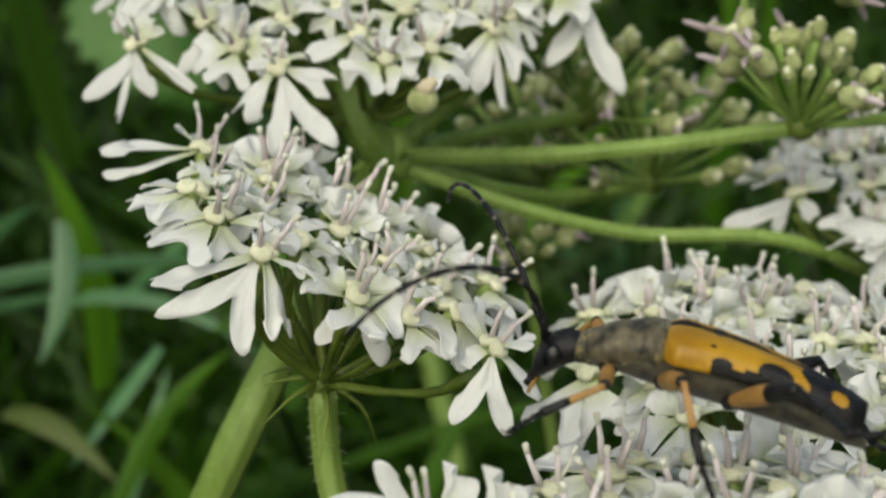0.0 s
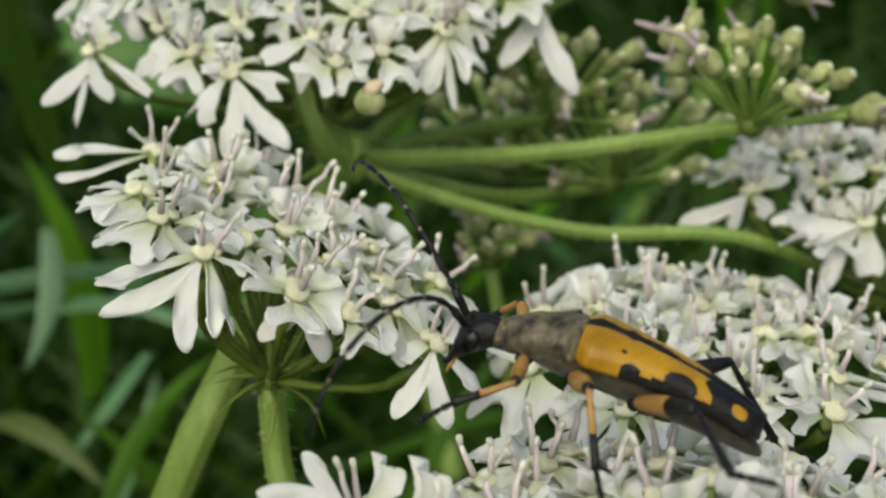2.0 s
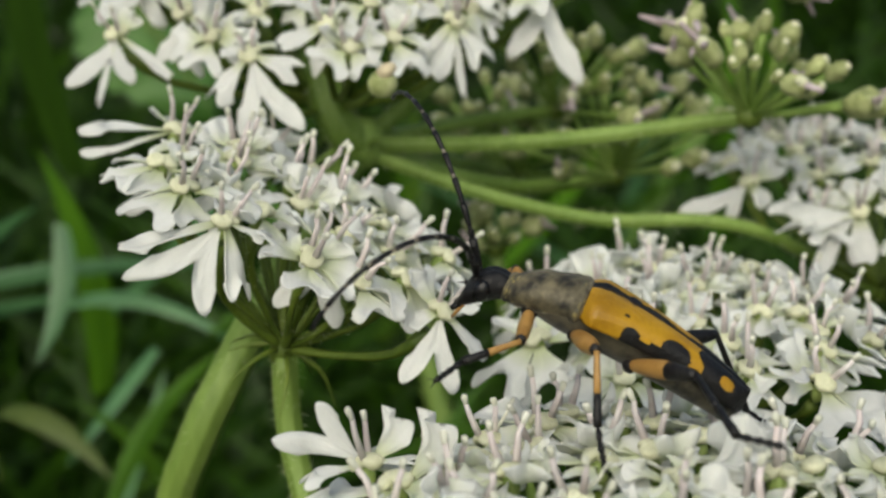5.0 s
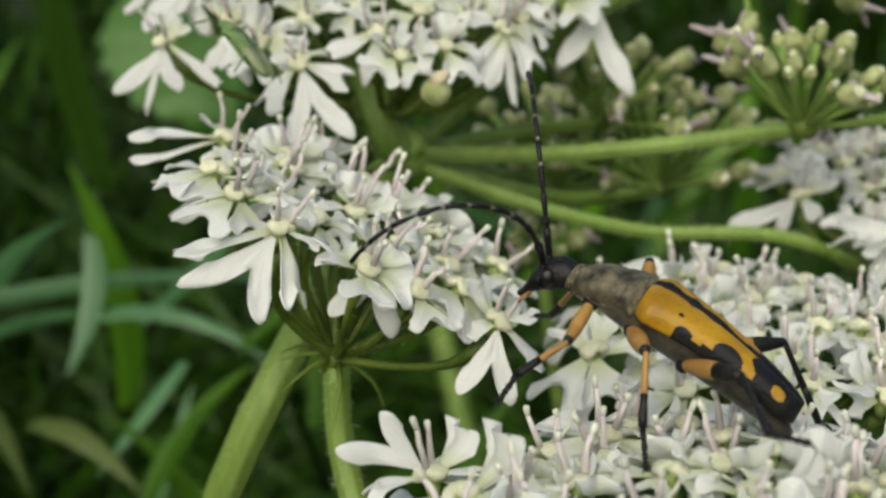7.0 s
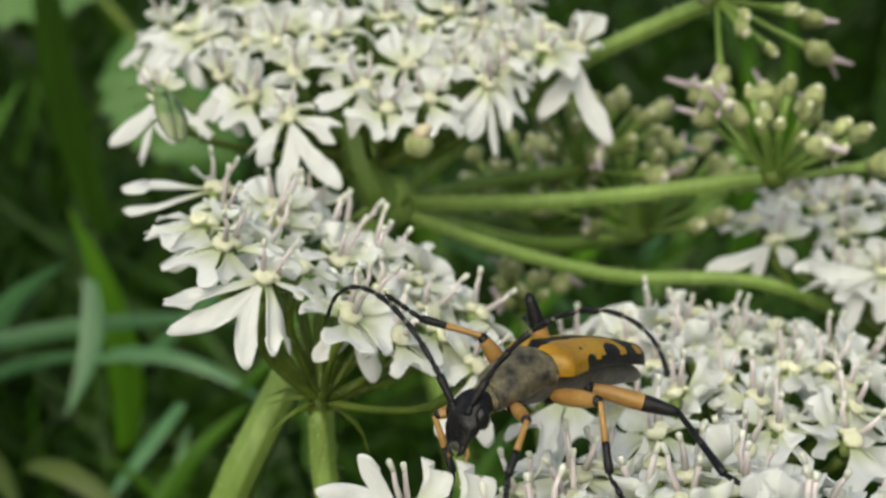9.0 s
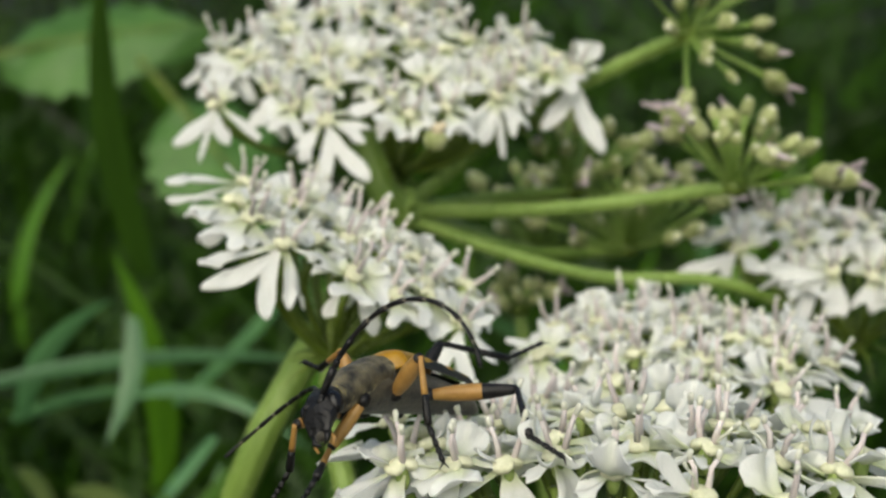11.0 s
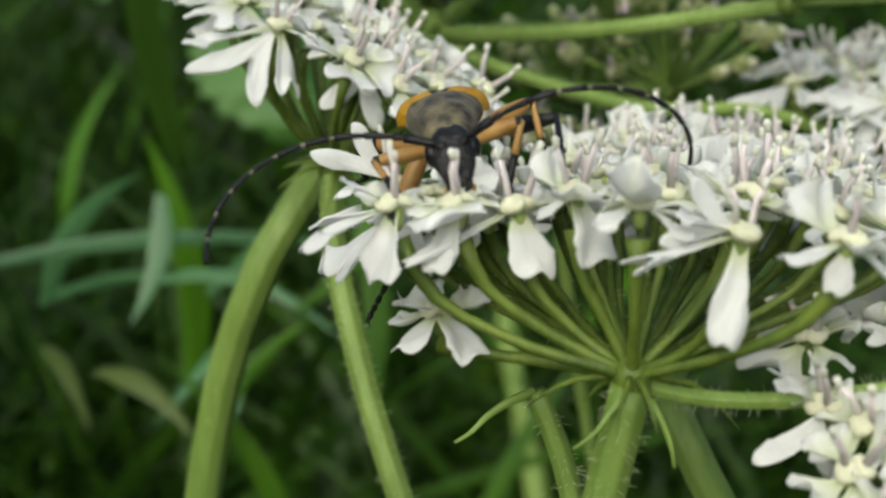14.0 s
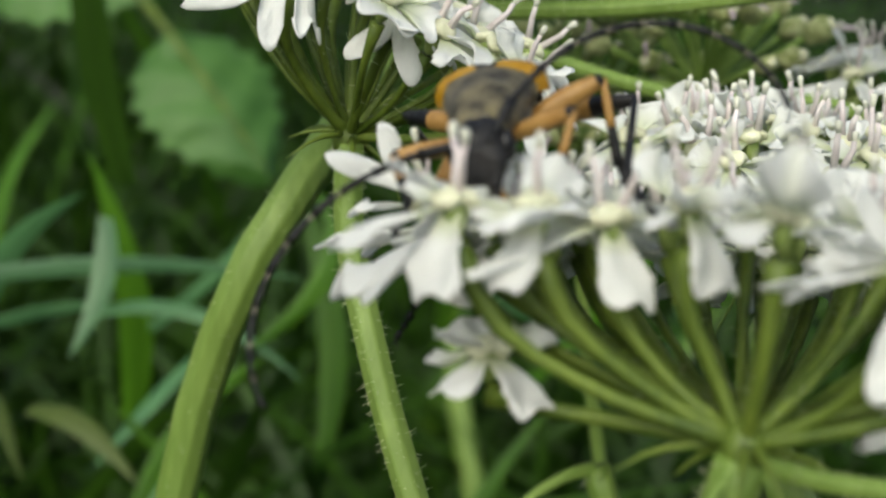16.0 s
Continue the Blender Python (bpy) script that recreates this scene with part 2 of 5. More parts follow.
# ---------------------------------------------------------------- hogweed flowers
def petal_mesh(rng, length, width, notch, curl, lift, spread=0.0, base=0.16, crinkle=1.0):
    """A petal from the origin along x: a narrow claw that widens into one round lobe or, with a notch, into two that part, the tip between them tucked up."""
    nu, nv = 13, 18
    top, bot = [], []
    roll = math.sin(rng * 91)
    for i in range(nu):
        u = i / (nu - 1)
        wide = base + (1 - base) * math.sin(min(1, u / 0.78) * math.pi * 0.5) ** 1.35
        for j in range(nv + 1):
            v = j / nv * 2 - 1
            side = 1 if v > 0 else 0
            mid = math.exp(-(v / 0.34) ** 2)
            lobe = 1 - (0.36 * (1 - math.cos(v * math.pi / 2)) + 0.62 * notch * mid) * u ** 1.7
            across = v + (math.sin(v * math.pi / 2) - v) * u * u
            lobe *= 1 + (0.07 + 0.06 * side * math.sin(rng * 33)) * u * noise.noise(Vector((v * 2.6, rng * 30, 1.7)))
            x = length * u * lobe
            w = width * wide * (1 + 0.2 * noise.noise(Vector((u * 3.3, rng * 20, 5.0 + side))))
            y = across * w * 0.5 * (1 + spread * u * u) + 0.07 * length * u * u * math.sin(rng * 77)
            z = lift * length * u - curl * length * u * u
            z += notch * 0.20 * length * mid * u ** 3 - 0.10 * w * (1 - abs(v)) * (1 - u * 0.8)
            z += 0.16 * w * abs(v) ** 2 * u * (roll if side else math.sin(rng * 57))
            z += crinkle * 0.035 * length * math.sin(5 * u + 4 * v + rng * 6) * u
            z += crinkle * 0.08 * length * u * noise.noise(Vector((u * 2.4 + rng * 40, v * 1.6, rng * 9)))
            top.append(Vector((x, y, z)))
            bot.append(Vector((x, y, z - 0.00011)))
    verts = top + bot
    o = len(top)
    faces = []
    st = nv + 1
    for i in range(nu - 1):
        for j in range(nv):
            a = i * st + j
            faces.append((a, a + st, a + st + 1, a + 1))
            faces.append((o + a, o + a + 1, o + a + st + 1, o + a + st))
    rim = [j for j in range(st)] + [i * st + nv for i in range(1, nu)] + [(nu - 1) * st + j for j in range(nv - 1, -1, -1)] + [i * st for i in range(nu - 2, 0, -1)]
    for a, b in zip(rim, rim[1:] + rim[:1]):
        faces.append((a, b, o + b, o + a))
    return mesh_of("petal", verts, faces, [M_PETAL])


mm = 0.001
rnd = random.Random(5)
BIG = [petal_mesh(rnd.random(), rnd.uniform(4.2, 5.6) * mm, rnd.uniform(2.9, 3.8) * mm, rnd.uniform(0.55, 0.95), rnd.uniform(0.02, 0.25), rnd.uniform(0.0, 0.15), rnd.uniform(0.15, 0.5)) for _ in range(16)]
MID = [petal_mesh(rnd.random(), rnd.uniform(2.7, 3.5) * mm, rnd.uniform(2.0, 2.8) * mm, rnd.uniform(0.45, 0.9), rnd.uniform(-0.1, 0.35), rnd.uniform(0.0, 0.3), rnd.uniform(0.1, 0.45)) for _ in range(18)]
SMALL = [petal_mesh(rnd.random(), rnd.uniform(1.9, 2.8) * mm, rnd.uniform(1.4, 2.1) * mm, rnd.uniform(0.35, 0.9), rnd.uniform(-0.3, 0.5), rnd.uniform(-0.05, 0.4), rnd.uniform(0.05, 0.45), 0.2, 1.8) for _ in range(26)]


def disc_mesh(r, k=1.0):
    """Green ovary with the two-lobed, pale yellow nectar disc on top."""
    ov = ball((0, 0, -0.6 * mm), 0.45 * mm, 0.4 * mm, 0.8 * mm, 8, 6)
    lobes = []
    for sx in (1, -1):
        v, f = ball((sx * 0.32 * k * mm, 0, 0.05 * mm), 0.52 * k * mm, 0.64 * k * mm, 0.34 * k * mm, 14, 10)
        rough = r.uniform(0, 50)
        lobes.append(([c + Vector((0, 0, 0.16 * mm * noise.noise(Vector((c.x * 1800, c.y * 1800, rough))) + 0.2 * mm * max(0, 1 - abs(c.x) / (0.5 * mm)))) for c in v], f))
    d1, d2 = lobes
    v, f, ix = join(ov, d1, d2)
    return mesh_of("flower", v, f, [M_OVARY, M_DISC], [0 if i == 0 else 1 for i in ix])


def stamen_mesh(r):
    """Two diverging pale styles with swollen tips, and now and then a bent stamen or two."""
    chunks, kinds = [], []
    turn = r.uniform(0, math.pi)
    for k in range(2 + r.choice((0, 0, 0, 1))):
        style = k < 2
        a = turn + math.pi * k + r.uniform(-0.4, 0.4)
        lean = r.uniform(0.12, 0.45) if style else r.uniform(0.6, 1.3)
        h = (r.uniform(1.5, 2.5) if style else r.uniform(0.8, 1.5)) * mm
        base = Vector((0.4 * mm * math.cos(a), 0.4 * mm * math.sin(a), 0.2 * mm))
        tip = base + Vector((lean * h * math.cos(a), lean * h * math.sin(a), h))
        mid = (base + tip) / 2 + Vector((r.uniform(-.18, .18) * mm, r.uniform(-.18, .18) * mm, 0.1 * mm))
        top = base.lerp(tip, 0.8) + Vector((r.uniform(-.08, .08) * mm, r.uniform(-.08, .08) * mm, 0))
        w = 1.0 if style else 0.6
        chunks.append(tube([base, mid, top], [0.20 * mm * w, 0.15 * mm * w, 0.13 * mm * w], 6))
        kinds.append(1 if style else 0)
        chunks.append(tube([top, tip, tip + (tip - top).normalized() * 0.12 * mm], [0.13 * mm * w, 0.19 * mm * w, 0.12 * mm * w], 6))
        kinds.append(0)
    v, f, ix = join(*chunks)
    return mesh_of("stamen_tuft", v, f, [M_STAMEN, M_STYLE], [kinds[i] for i in ix])


DISCS = [disc_mesh(rnd) for _ in range(6)]
KEY_DISCS = [disc_mesh(rnd, 1.2) for _ in range(6)]
STAMENS = [stamen_mesh(rnd) for _ in range(12)]


def flower(parent, m, outer, r):
    """A five-petalled floret at pose m (x points away from the umbellet's middle); outer 0..1 lengthens the outward petals."""
    fl = part("flower", r.choice(DISCS), parent, m)
    for k in range(5):
        if outer < 0.3 and r.random() < 0.12:
            continue
        a = 72 * k + r.uniform(-14, 14)
        ahead = math.cos(radians(a))
        if outer > 0.6 and ahead > 0.2:
            me = r.choice(BIG)
        elif outer > 0.25 and ahead > -0.2:
            me = r.choice(MID)
        else:
            me = r.choice(SMALL)
        droop = r.uniform(-8, 22) + (22 * outer if ahead > 0.2 else -14)
        pm = pose(0, 0, 0, 0, 0, a) @ pose(0.55 * mm, 0, -0.2 * mm, r.uniform(-22, 22), droop, 0)
        s = r.uniform(0.88, 1.12)
        part("petal", me, fl, pm @ Matrix.Diagonal((s, s, s, 1)))
    if r.random() < 0.74:
        part("stamen_tuft", r.choice(STAMENS), fl, pose(0, 0, 0.2 * mm, 0, 0, r.uniform(0, 360)))
    return fl


RAY_RADII = [0.30 * mm, 0.26 * mm, 0.24 * mm, 0.23 * mm, 0.23 * mm, 0.24 * mm, 0.26 * mm, 0.32 * mm, 0.46 * mm]


def ray_curve(base, r, droop=0.0):
    """A floret's stalk: it leaves the hub sideways and turns up towards the floret."""
    sag = r.uniform(0.33, 0.44) - droop
    a = Vector((base.x * 0.5, base.y * 0.5, base.z * sag)) + Vector((r.uniform(-.25, .25), r.uniform(-.25, .25), 0)) * mm
    b = Vector((base.x * 0.86, base.y * 0.86, base.z * (sag + 0.35)))
    return spline([(0, 0, 0), a, b, base], 9)


def umbellet(label, hub, axis, toward, height, radius, dome, spots, fill, seed, edge=1.0, gap=2.9, middle=(0.0, 0.0), reach=0.8, sink=0.0, front=-1.0, grow=1.0):
    """An umbellet: a hub, rays and florets over a shallow dome. spots: (degrees, share of the radius, sink in mm) of florets set by hand (a sink below -5 keeps the place free for a key_flower); fill more are strewn between them."""
    r = random.Random(seed)
    m = frame_of(hub, axis, toward)
    ub = empty("umbellet", m, label, "flower head", "umbellets of the hogweed")
    places = [(radians(a), q * radius, s * mm) for a, q, s in spots]
    tries = 0
    while len(places) < len(spots) + fill and tries < 6000:
        tries += 1
        a, q = r.uniform(0, 2 * math.pi), reach * radius * math.sqrt(r.uniform(0.0, 1.0))
        if q * math.sin(a) + middle[1] < front:
            continue
        if all((q * math.cos(a) - p * math.cos(b)) ** 2 + (q * math.sin(a) - p * math.sin(b)) ** 2 > (gap * mm) ** 2 for b, p, _ in places):
            places.append((a, q, (r.uniform(-0.7, 0.5) + sink) * mm))
    hairs = []
    for a, q, s in places:
        if s < -5 * mm:
            continue
        z = height - dome * (q / radius) ** 2 - s
        p = Vector((q * math.cos(a) + middle[0], q * math.sin(a) + middle[1], z))
        slope = 2 * dome * q / radius ** 2
        n = Vector((slope * math.cos(a), slope * math.sin(a), 1)).normalized()
        n = (n + Vector((r.uniform(-.12, .12), r.uniform(-.12, .12), 0))).normalized()
        out = Vector((math.cos(a), math.sin(a), 0))
        turn = r.uniform(-16, 16)
        fm = frame_of(p, n, out) @ pose(0, 0, 0, 0, 0, turn) @ Matrix.Scale(grow, 4)
        flower(ub, fm, edge * max(0.0, (q / radius - 0.45) / 0.5), r)
        base = p - n * 1.8 * mm
        pts = ray_curve(base, r)
        v, f = tube(pts, RAY_RADII, 7)
        part("ray", mesh_of("ray", v, f, [M_RAY]), ub)
        for _ in range(14):
            k = r.randrange(8)
            c = pts[k].lerp(pts[k + 1], r.random())
            d = Vector((r.gauss(0, 1), r.gauss(0, 1), r.gauss(0, 0.6))).normalized()
            hairs.append(tube([c + d * 0.3 * mm, c + d * r.uniform(0.55, 0.85) * mm], [0.02 * mm, 0.008 * mm], 3, caps=False))
    v, f, _ = join(*hairs)
    tagged(part("bristles", mesh_of("bristles", v, f, [M_HAIR], smooth=False), ub), kind="stuff")
    v, f = ball((0, 0, -0.2 * mm), 0.95 * mm, 0.9 * mm, 1.3 * mm, 12, 8)
    part("hub", mesh_of("hub", v, f, [M_RAY]), ub)
    for k in range(6):
        a = radians(60 * k + r.uniform(-28, 28))
        L = r.uniform(2.5, 7) * mm
        d = Vector((math.cos(a), math.sin(a), 0))
        pts = spline([d * 0.8 * mm, d * L * 0.5 + Vector((0, 0, -0.6 * mm)), d * L * 0.85 + Vector((0, 0, -L * r.uniform(0.3, 0.7)))], 6)
        v, f = tube(pts, [0.22 * mm, 0.2 * mm, 0.17 * mm, 0.12 * mm, 0.07 * mm, 0.03 * mm], 5)
        part("bracteole", mesh_of("bracteole", v, f, [M_RAY]), ub)
    return ub


KEY_PETALS = [[petal_mesh(rnd.random(), 5 * mm, 2.6 * mm, notch + rnd.uniform(-0.04, 0.04), rnd.uniform(0.0, 0.16), rnd.uniform(0.0, 0.08), spread, base) for _ in range(9)] for notch, spread, base in ((0.2, 0.05, 0.38), (0.55, 0.25, 0.22), (0.8, 0.5, 0.16))]


def cleft_petal(rng, a, b, wa, wb, face):
    """One broad petal cleft into two lobes that end at a and b (from the flower's middle); face: the way its upper side looks."""
    la, lb = a.length, b.length
    ea, eb = a.normalized(), b.normalized()
    half = ea.angle(eb) * 0.5
    axis = (ea + eb).normalized()
    across = (eb - ea).normalized()
    up = axis.cross(across)
    if up.dot(face) < 0:
        up = -up
    edge = half + 0.42 * (wa / la + wb / lb) * 0.5
    peak = half / edge
    nu, nv = 13, 26
    top, bot = [], []
    for i in range(nu):
        u = i / (nu - 1)
        for j in range(nv + 1):
            v = j / nv * 2 - 1
            f = 0.5 + 0.5 * max(-1, min(1, v / peak))
            reach = la + (lb - la) * f
            past = max(0.0, abs(v) - peak) / (1 - peak)
            inner = max(0.0, 1 - abs(v) / peak)
            end = 1 - 0.36 * (1 - math.sqrt(1 - 0.97 * past * past)) - min(0.72, 0.36 + 0.55 * half) * inner ** 1.3
            end *= 1 + 0.05 * noise.noise(Vector((v * 3.1, rng * 30, 2.2)))
            rr = reach * u * (1 + (end - 1) * u ** 1.4)
            ang = v * edge * (0.8 + 0.2 * u) * (1 + 0.10 * noise.noise(Vector((u * 3, rng * 20, 1.0 if v > 0 else 4.0))))
            z = reach * (0.10 * inner ** 2 * u ** 3 - 0.05 * u * u - 0.05 * math.exp(-(v / 0.12) ** 2) * u * (1 - u) + 0.08 * u * noise.noise(Vector((u * 2.6, v * 2.0, rng * 17))) + 0.025 * u * noise.noise(Vector((u * 7, v * 6.0, rng * 23))) + 0.035 * u * past * math.sin(rng * 60))
            p = axis * (rr * math.cos(ang) + 0.0003) + across * (rr * math.sin(ang)) + up * z
            top.append(p)
            bot.append(p - up * 0.00011)
    o, st = len(top), nv + 1
    faces = []
    for i in range(nu - 1):
        for j in range(nv):
            k = i * st + j
            faces.append((k, k + st, k + st + 1, k + 1))
            faces.append((o + k, o + k + 1, o + k + st + 1, o + k + st))
    rim = [j for j in range(st)] + [i * st + nv for i in range(1, nu)] + [(nu - 1) * st + j for j in range(nv - 1, -1, -1)] + [i * st for i in range(nu - 2, 0, -1)]
    for k, q in zip(rim, rim[1:] + rim[:1]):
        faces.append((k, q, o + q, o + k))
    return mesh_of("petal", top + bot, faces, [M_CLEFT])


def key_flower(ub, at_mm, petals, seed, middle, radius, dome, tuft=True):
    """A showy floret of ub at a place in mm: petals as (x, y, z of the tip from the middle, width, notch), smaller ones fill the rest."""
    r = random.Random(seed)
    p = Vector(at_mm) * mm
    rad = Vector((p.x - middle[0], p.y - middle[1], 0))
    n = (Vector((0, 0, 1)) + rad * (2 * dome / radius ** 2)).normalized()
    out = rad.normalized()
    m = frame_of(p, n, out)
    fl = part("flower", r.choice(KEY_DISCS), ub, m)
    back = m.inverted().to_3x3()
    used = []
    tips = [(back @ Vector((x, y, z)) * mm, w * mm, k) for x, y, z, w, k in petals]
    fused = set()
    for i in range(len(tips)):
        for j in range(i + 1, len(tips)):
            (da, wa, ka), (db, wb, kb) = tips[i], tips[j]
            if ka or kb or fused & {i, j} or not radians(27) < da.angle(db) < radians(62) or min(da.length, db.length) < 2.6 * mm or min(wa, wb) < 1.1 * mm:
                continue
            fused |= {i, j}
            used += [math.atan2(da.y, da.x), math.atan2(db.y, db.x)]
            out_way = (da + db).normalized()
            part("petal", cleft_petal(r.random(), da, db, wa, wb, Vector((0, 0, 1)) + Vector((out_way.x, out_way.y, 0)) * 0.8), fl)
    for i, (x, y, z, w, k) in enumerate(petals):
        if i in fused:
            continue
        d = back @ Vector((x, y, z)) * mm
        L = d.length * 1.02
        used.append(math.atan2(d.y, d.x))
        face = Vector((0, 0, 1)) + Vector((d.x, d.y, 0)).normalized() * 0.8
        pm = frame_of(d.normalized() * 0.4 * mm, face - d.normalized() * face.dot(d.normalized()), d)
        part("petal", r.choice(KEY_PETALS[k]), fl, pm @ Matrix.Diagonal((L / (5 * mm), w / 2.6, min(L / (5 * mm), 0.3 + w / 2.6), 1)))
    for j in range(9):
        a = radians(40 * j + 180 + r.uniform(-12, 12))
        if len(used) < 6 and all(abs((a - b + math.pi) % (2 * math.pi) - math.pi) > 0.62 for b in used):
            used.append(a)
            k = r.uniform(0.95, 1.25)
            part("petal", r.choice(SMALL), fl, pose(0, 0, 0, 0, 0, math.degrees(a)) @ pose(0.4 * mm, 0, 0.05 * mm, r.uniform(-20, 20), r.uniform(-14, 22), 0) @ Matrix.Diagonal((k, k, k, 1)))
    if tuft:
        part("stamen_tuft", r.choice(STAMENS), fl, pose(0, 0, 0.15 * mm, 0, 0, r.uniform(0, 360)) @ Matrix.Diagonal((1, 1, 1.25, 1)))
    base = p - n * 1.8 * mm
    part("ray", mesh_of("ray", *tube(ray_curve(base, r, 0.1), [q * r.uniform(1.15, 1.4) for q in RAY_RADII], 8), [M_RAY]), ub)
    return fl


WITHERED = []
for made in SMALL[:6]:
    WITHERED.append(made.copy())
    WITHERED[-1].materials[0] = M_PINK


def withered_floret(ub, at_m):
    """A floret that has dropped its petals: a round green fruit with a dry brown crown."""
    p = Vector(at_m)
    v, f, ix = join(ball((0, 0, 0), 1.1 * mm, 0.95 * mm, 1.05 * mm, 14, 10), tube([(0, 0, 0.7 * mm), (0.35 * mm, 0, 1.15 * mm), (0.9 * mm, 0.2 * mm, 1.45 * mm)], [0.6 * mm, 0.55 * mm, 0.3 * mm], 9))
    part("withered_floret", mesh_of("withered_floret", v, f, [M_FRUIT, M_DRY], ix), ub, Matrix.Translation(p), "round green fruit with a dry crown")
    pts = spline([(0, 0, 0), p * 0.5 + Vector((0, 0, -0.8 * mm)), p], 6)
    part("ray", mesh_of("ray", *tube(pts, [0.35 * mm] * 6, 6), [M_RAY]), ub)


def fruiting_umbellet(label, hub, axis, toward, height, radius, count, seed, flakes=0):
    """A head past flowering: green swelling fruits with pinkish tips on short rays."""
    r = random.Random(seed)
    ub = empty("fruiting_umbellet", frame_of(hub, axis, toward), label, "seed head", "fruiting umbellets of the hogweed")
    for k in range(count):
        a = k * 2.39996
        q = radius * math.sqrt((k + 0.5) / count)
        a += r.uniform(-0.35, 0.35)
        outer = k > 0.6 * count
        q *= r.uniform(0.95, 1.3) if outer else r.uniform(0.8, 1.1)
        p = Vector((q * math.cos(a), q * math.sin(a), height * (1 - 0.35 * (q / radius) ** 2) * r.uniform(0.72, 1.12)))
        pts = spline([(0, 0, 0), (p.x * 0.5, p.y * 0.5, p.z * 0.45), p], 6)
        part("ray", mesh_of("ray", *tube(pts, [0.30 * mm, 0.24 * mm, 0.22 * mm, 0.22 * mm, 0.26 * mm, 0.4 * mm], 6), [M_STEM]), ub)
        s = r.uniform(0.85, 1.15) if outer else r.uniform(0.5, 0.8)
        d = p.normalized()
        bv, bf = ball((0, 0, 1.0 * mm * s), 1.15 * mm * s, 0.85 * mm * s, 1.3 * mm * s, 14, 10)
        warp = r.uniform(0, 90)
        body = ([c + (c - Vector((0, 0, mm * s))) * (0.30 * noise.noise(Vector((c.x * 1500 + warp, c.y * 1500, c.z * 1500))) + 0.22 * noise.noise(Vector((c.x * 3600, c.y * 3600 + warp, c.z * 3600)))) for c in bv], bf)
        cap = ball((0, 0, 2.2 * mm * s), 0.6 * mm * s, 0.5 * mm * s, 0.35 * mm * s, 7, 5)
        v, f, ix = join(body, cap)
        fr = part("fruit", mesh_of("fruit", v, f, [M_FRUIT, M_DISC], ix), ub, frame_of(p, d, (1, 0.3, 0)) @ pose(0, 0, 0, 0, 0, r.uniform(0, 360)))
        for j in range(r.randint(0, flakes) if outer else 0):
            flake = pose(0, 0, 1.9 * mm * s, 0, 0, r.uniform(0, 360)) @ pose(0.4 * mm, 0, 0, r.uniform(-30, 30), r.uniform(-60, 35), 0)
            k = r.uniform(0.32, 0.6)
            part("petal", r.choice(WITHERED), fr, flake @ Matrix.Diagonal((k, k, k, 1)))
        n = (r.choice((1, 2, 2)) if flakes else r.choice((0, 0, 1))) if outer else 0
        for j in range(n):
            b = j * 2 * math.pi / n + r.uniform(-.5, .5)
            tip = Vector((1.5 * mm * math.cos(b), 1.5 * mm * math.sin(b), r.uniform(2.8, 4.0) * mm)) * s
            v, f = tube(spline([(0.3 * mm * math.cos(b), 0.3 * mm * math.sin(b), 2.1 * mm * s), tip * 0.75 + Vector((0, 0, .5 * mm)), tip], 4), [0.34 * mm, 0.28 * mm, 0.24 * mm, 0.14 * mm], 6)
            part("style", mesh_of("style", v, f, [M_PINK]), fr)
    part("hub", mesh_of("hub", *ball((0, 0, 0), 1.3 * mm, 1.2 * mm, 1.0 * mm, 10, 6), [M_RAY]), ub)
    return ub


def stem(name, ctrl, r0, r1, label, hairs=0, ribs=7, seed=1, hair_len=0.5):
    """A ribbed, bristly stem through control points."""
    r = random.Random(seed)
    n = 60
    pts = spline(ctrl, n)
    radii = [r0 + (r1 - r0) * i / (n - 1) for i in range(n)]
    st = empty(name, Matrix.Translation(pts[0]), label, "bract" if name == "bract" else "stem", "bracts of the hogweed" if name == "bract" else "stalks of the hogweed")
    loc = [p - pts[0] for p in pts]
    part("stalk", mesh_of("stalk", *tube(loc, radii, 28, ribs, 0.06), [M_STEM]), st)
    if hairs:
        chunks = []
        for _ in range(hairs * 2):
            i = r.randrange(n - 1)
            t = r.random()
            p = loc[i].lerp(loc[i + 1], t)
            d = (loc[i + 1] - loc[i]).normalized()
            side = d.orthogonal().normalized()
            side.rotate(Matrix.Rotation(r.uniform(0, 2 * math.pi), 3, d))
            L = hair_len * mm * r.uniform(0.4, 1.2)
            b = p + side * radii[i] * 0.95
            tip = b + side * L + d * L * r.uniform(-0.5, 0.3)
            chunks.append(tube([b, tip], [0.024 * mm, 0.008 * mm], 3, caps=False))
        v, f, _ = join(*chunks)
        tagged(part("bristles", mesh_of("bristles", v, f, [M_HAIR], smooth=False), st), kind="stuff")
    return st


# ---------------------------------------------------------------- ground and meadow behind
def ground():
    n = 60
    verts, faces = [], []
    for i in range(n + 1):
        for j in range(n + 1):
            x = 60 * ((i / n * 2 - 1) ** 3)
            y = 60 * ((j / n * 2 - 1) ** 3) + 1
            verts.append((x, y, 0.03 * noise.noise(Vector((x * 0.8, y * 0.8, 0)))))
    for i in range(n):
        for j in range(n):
            a = i * (n + 1) + j
            faces.append((a, a + n + 1, a + n + 2, a + 1))
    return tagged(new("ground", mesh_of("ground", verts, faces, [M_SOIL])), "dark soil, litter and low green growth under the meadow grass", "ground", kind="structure")


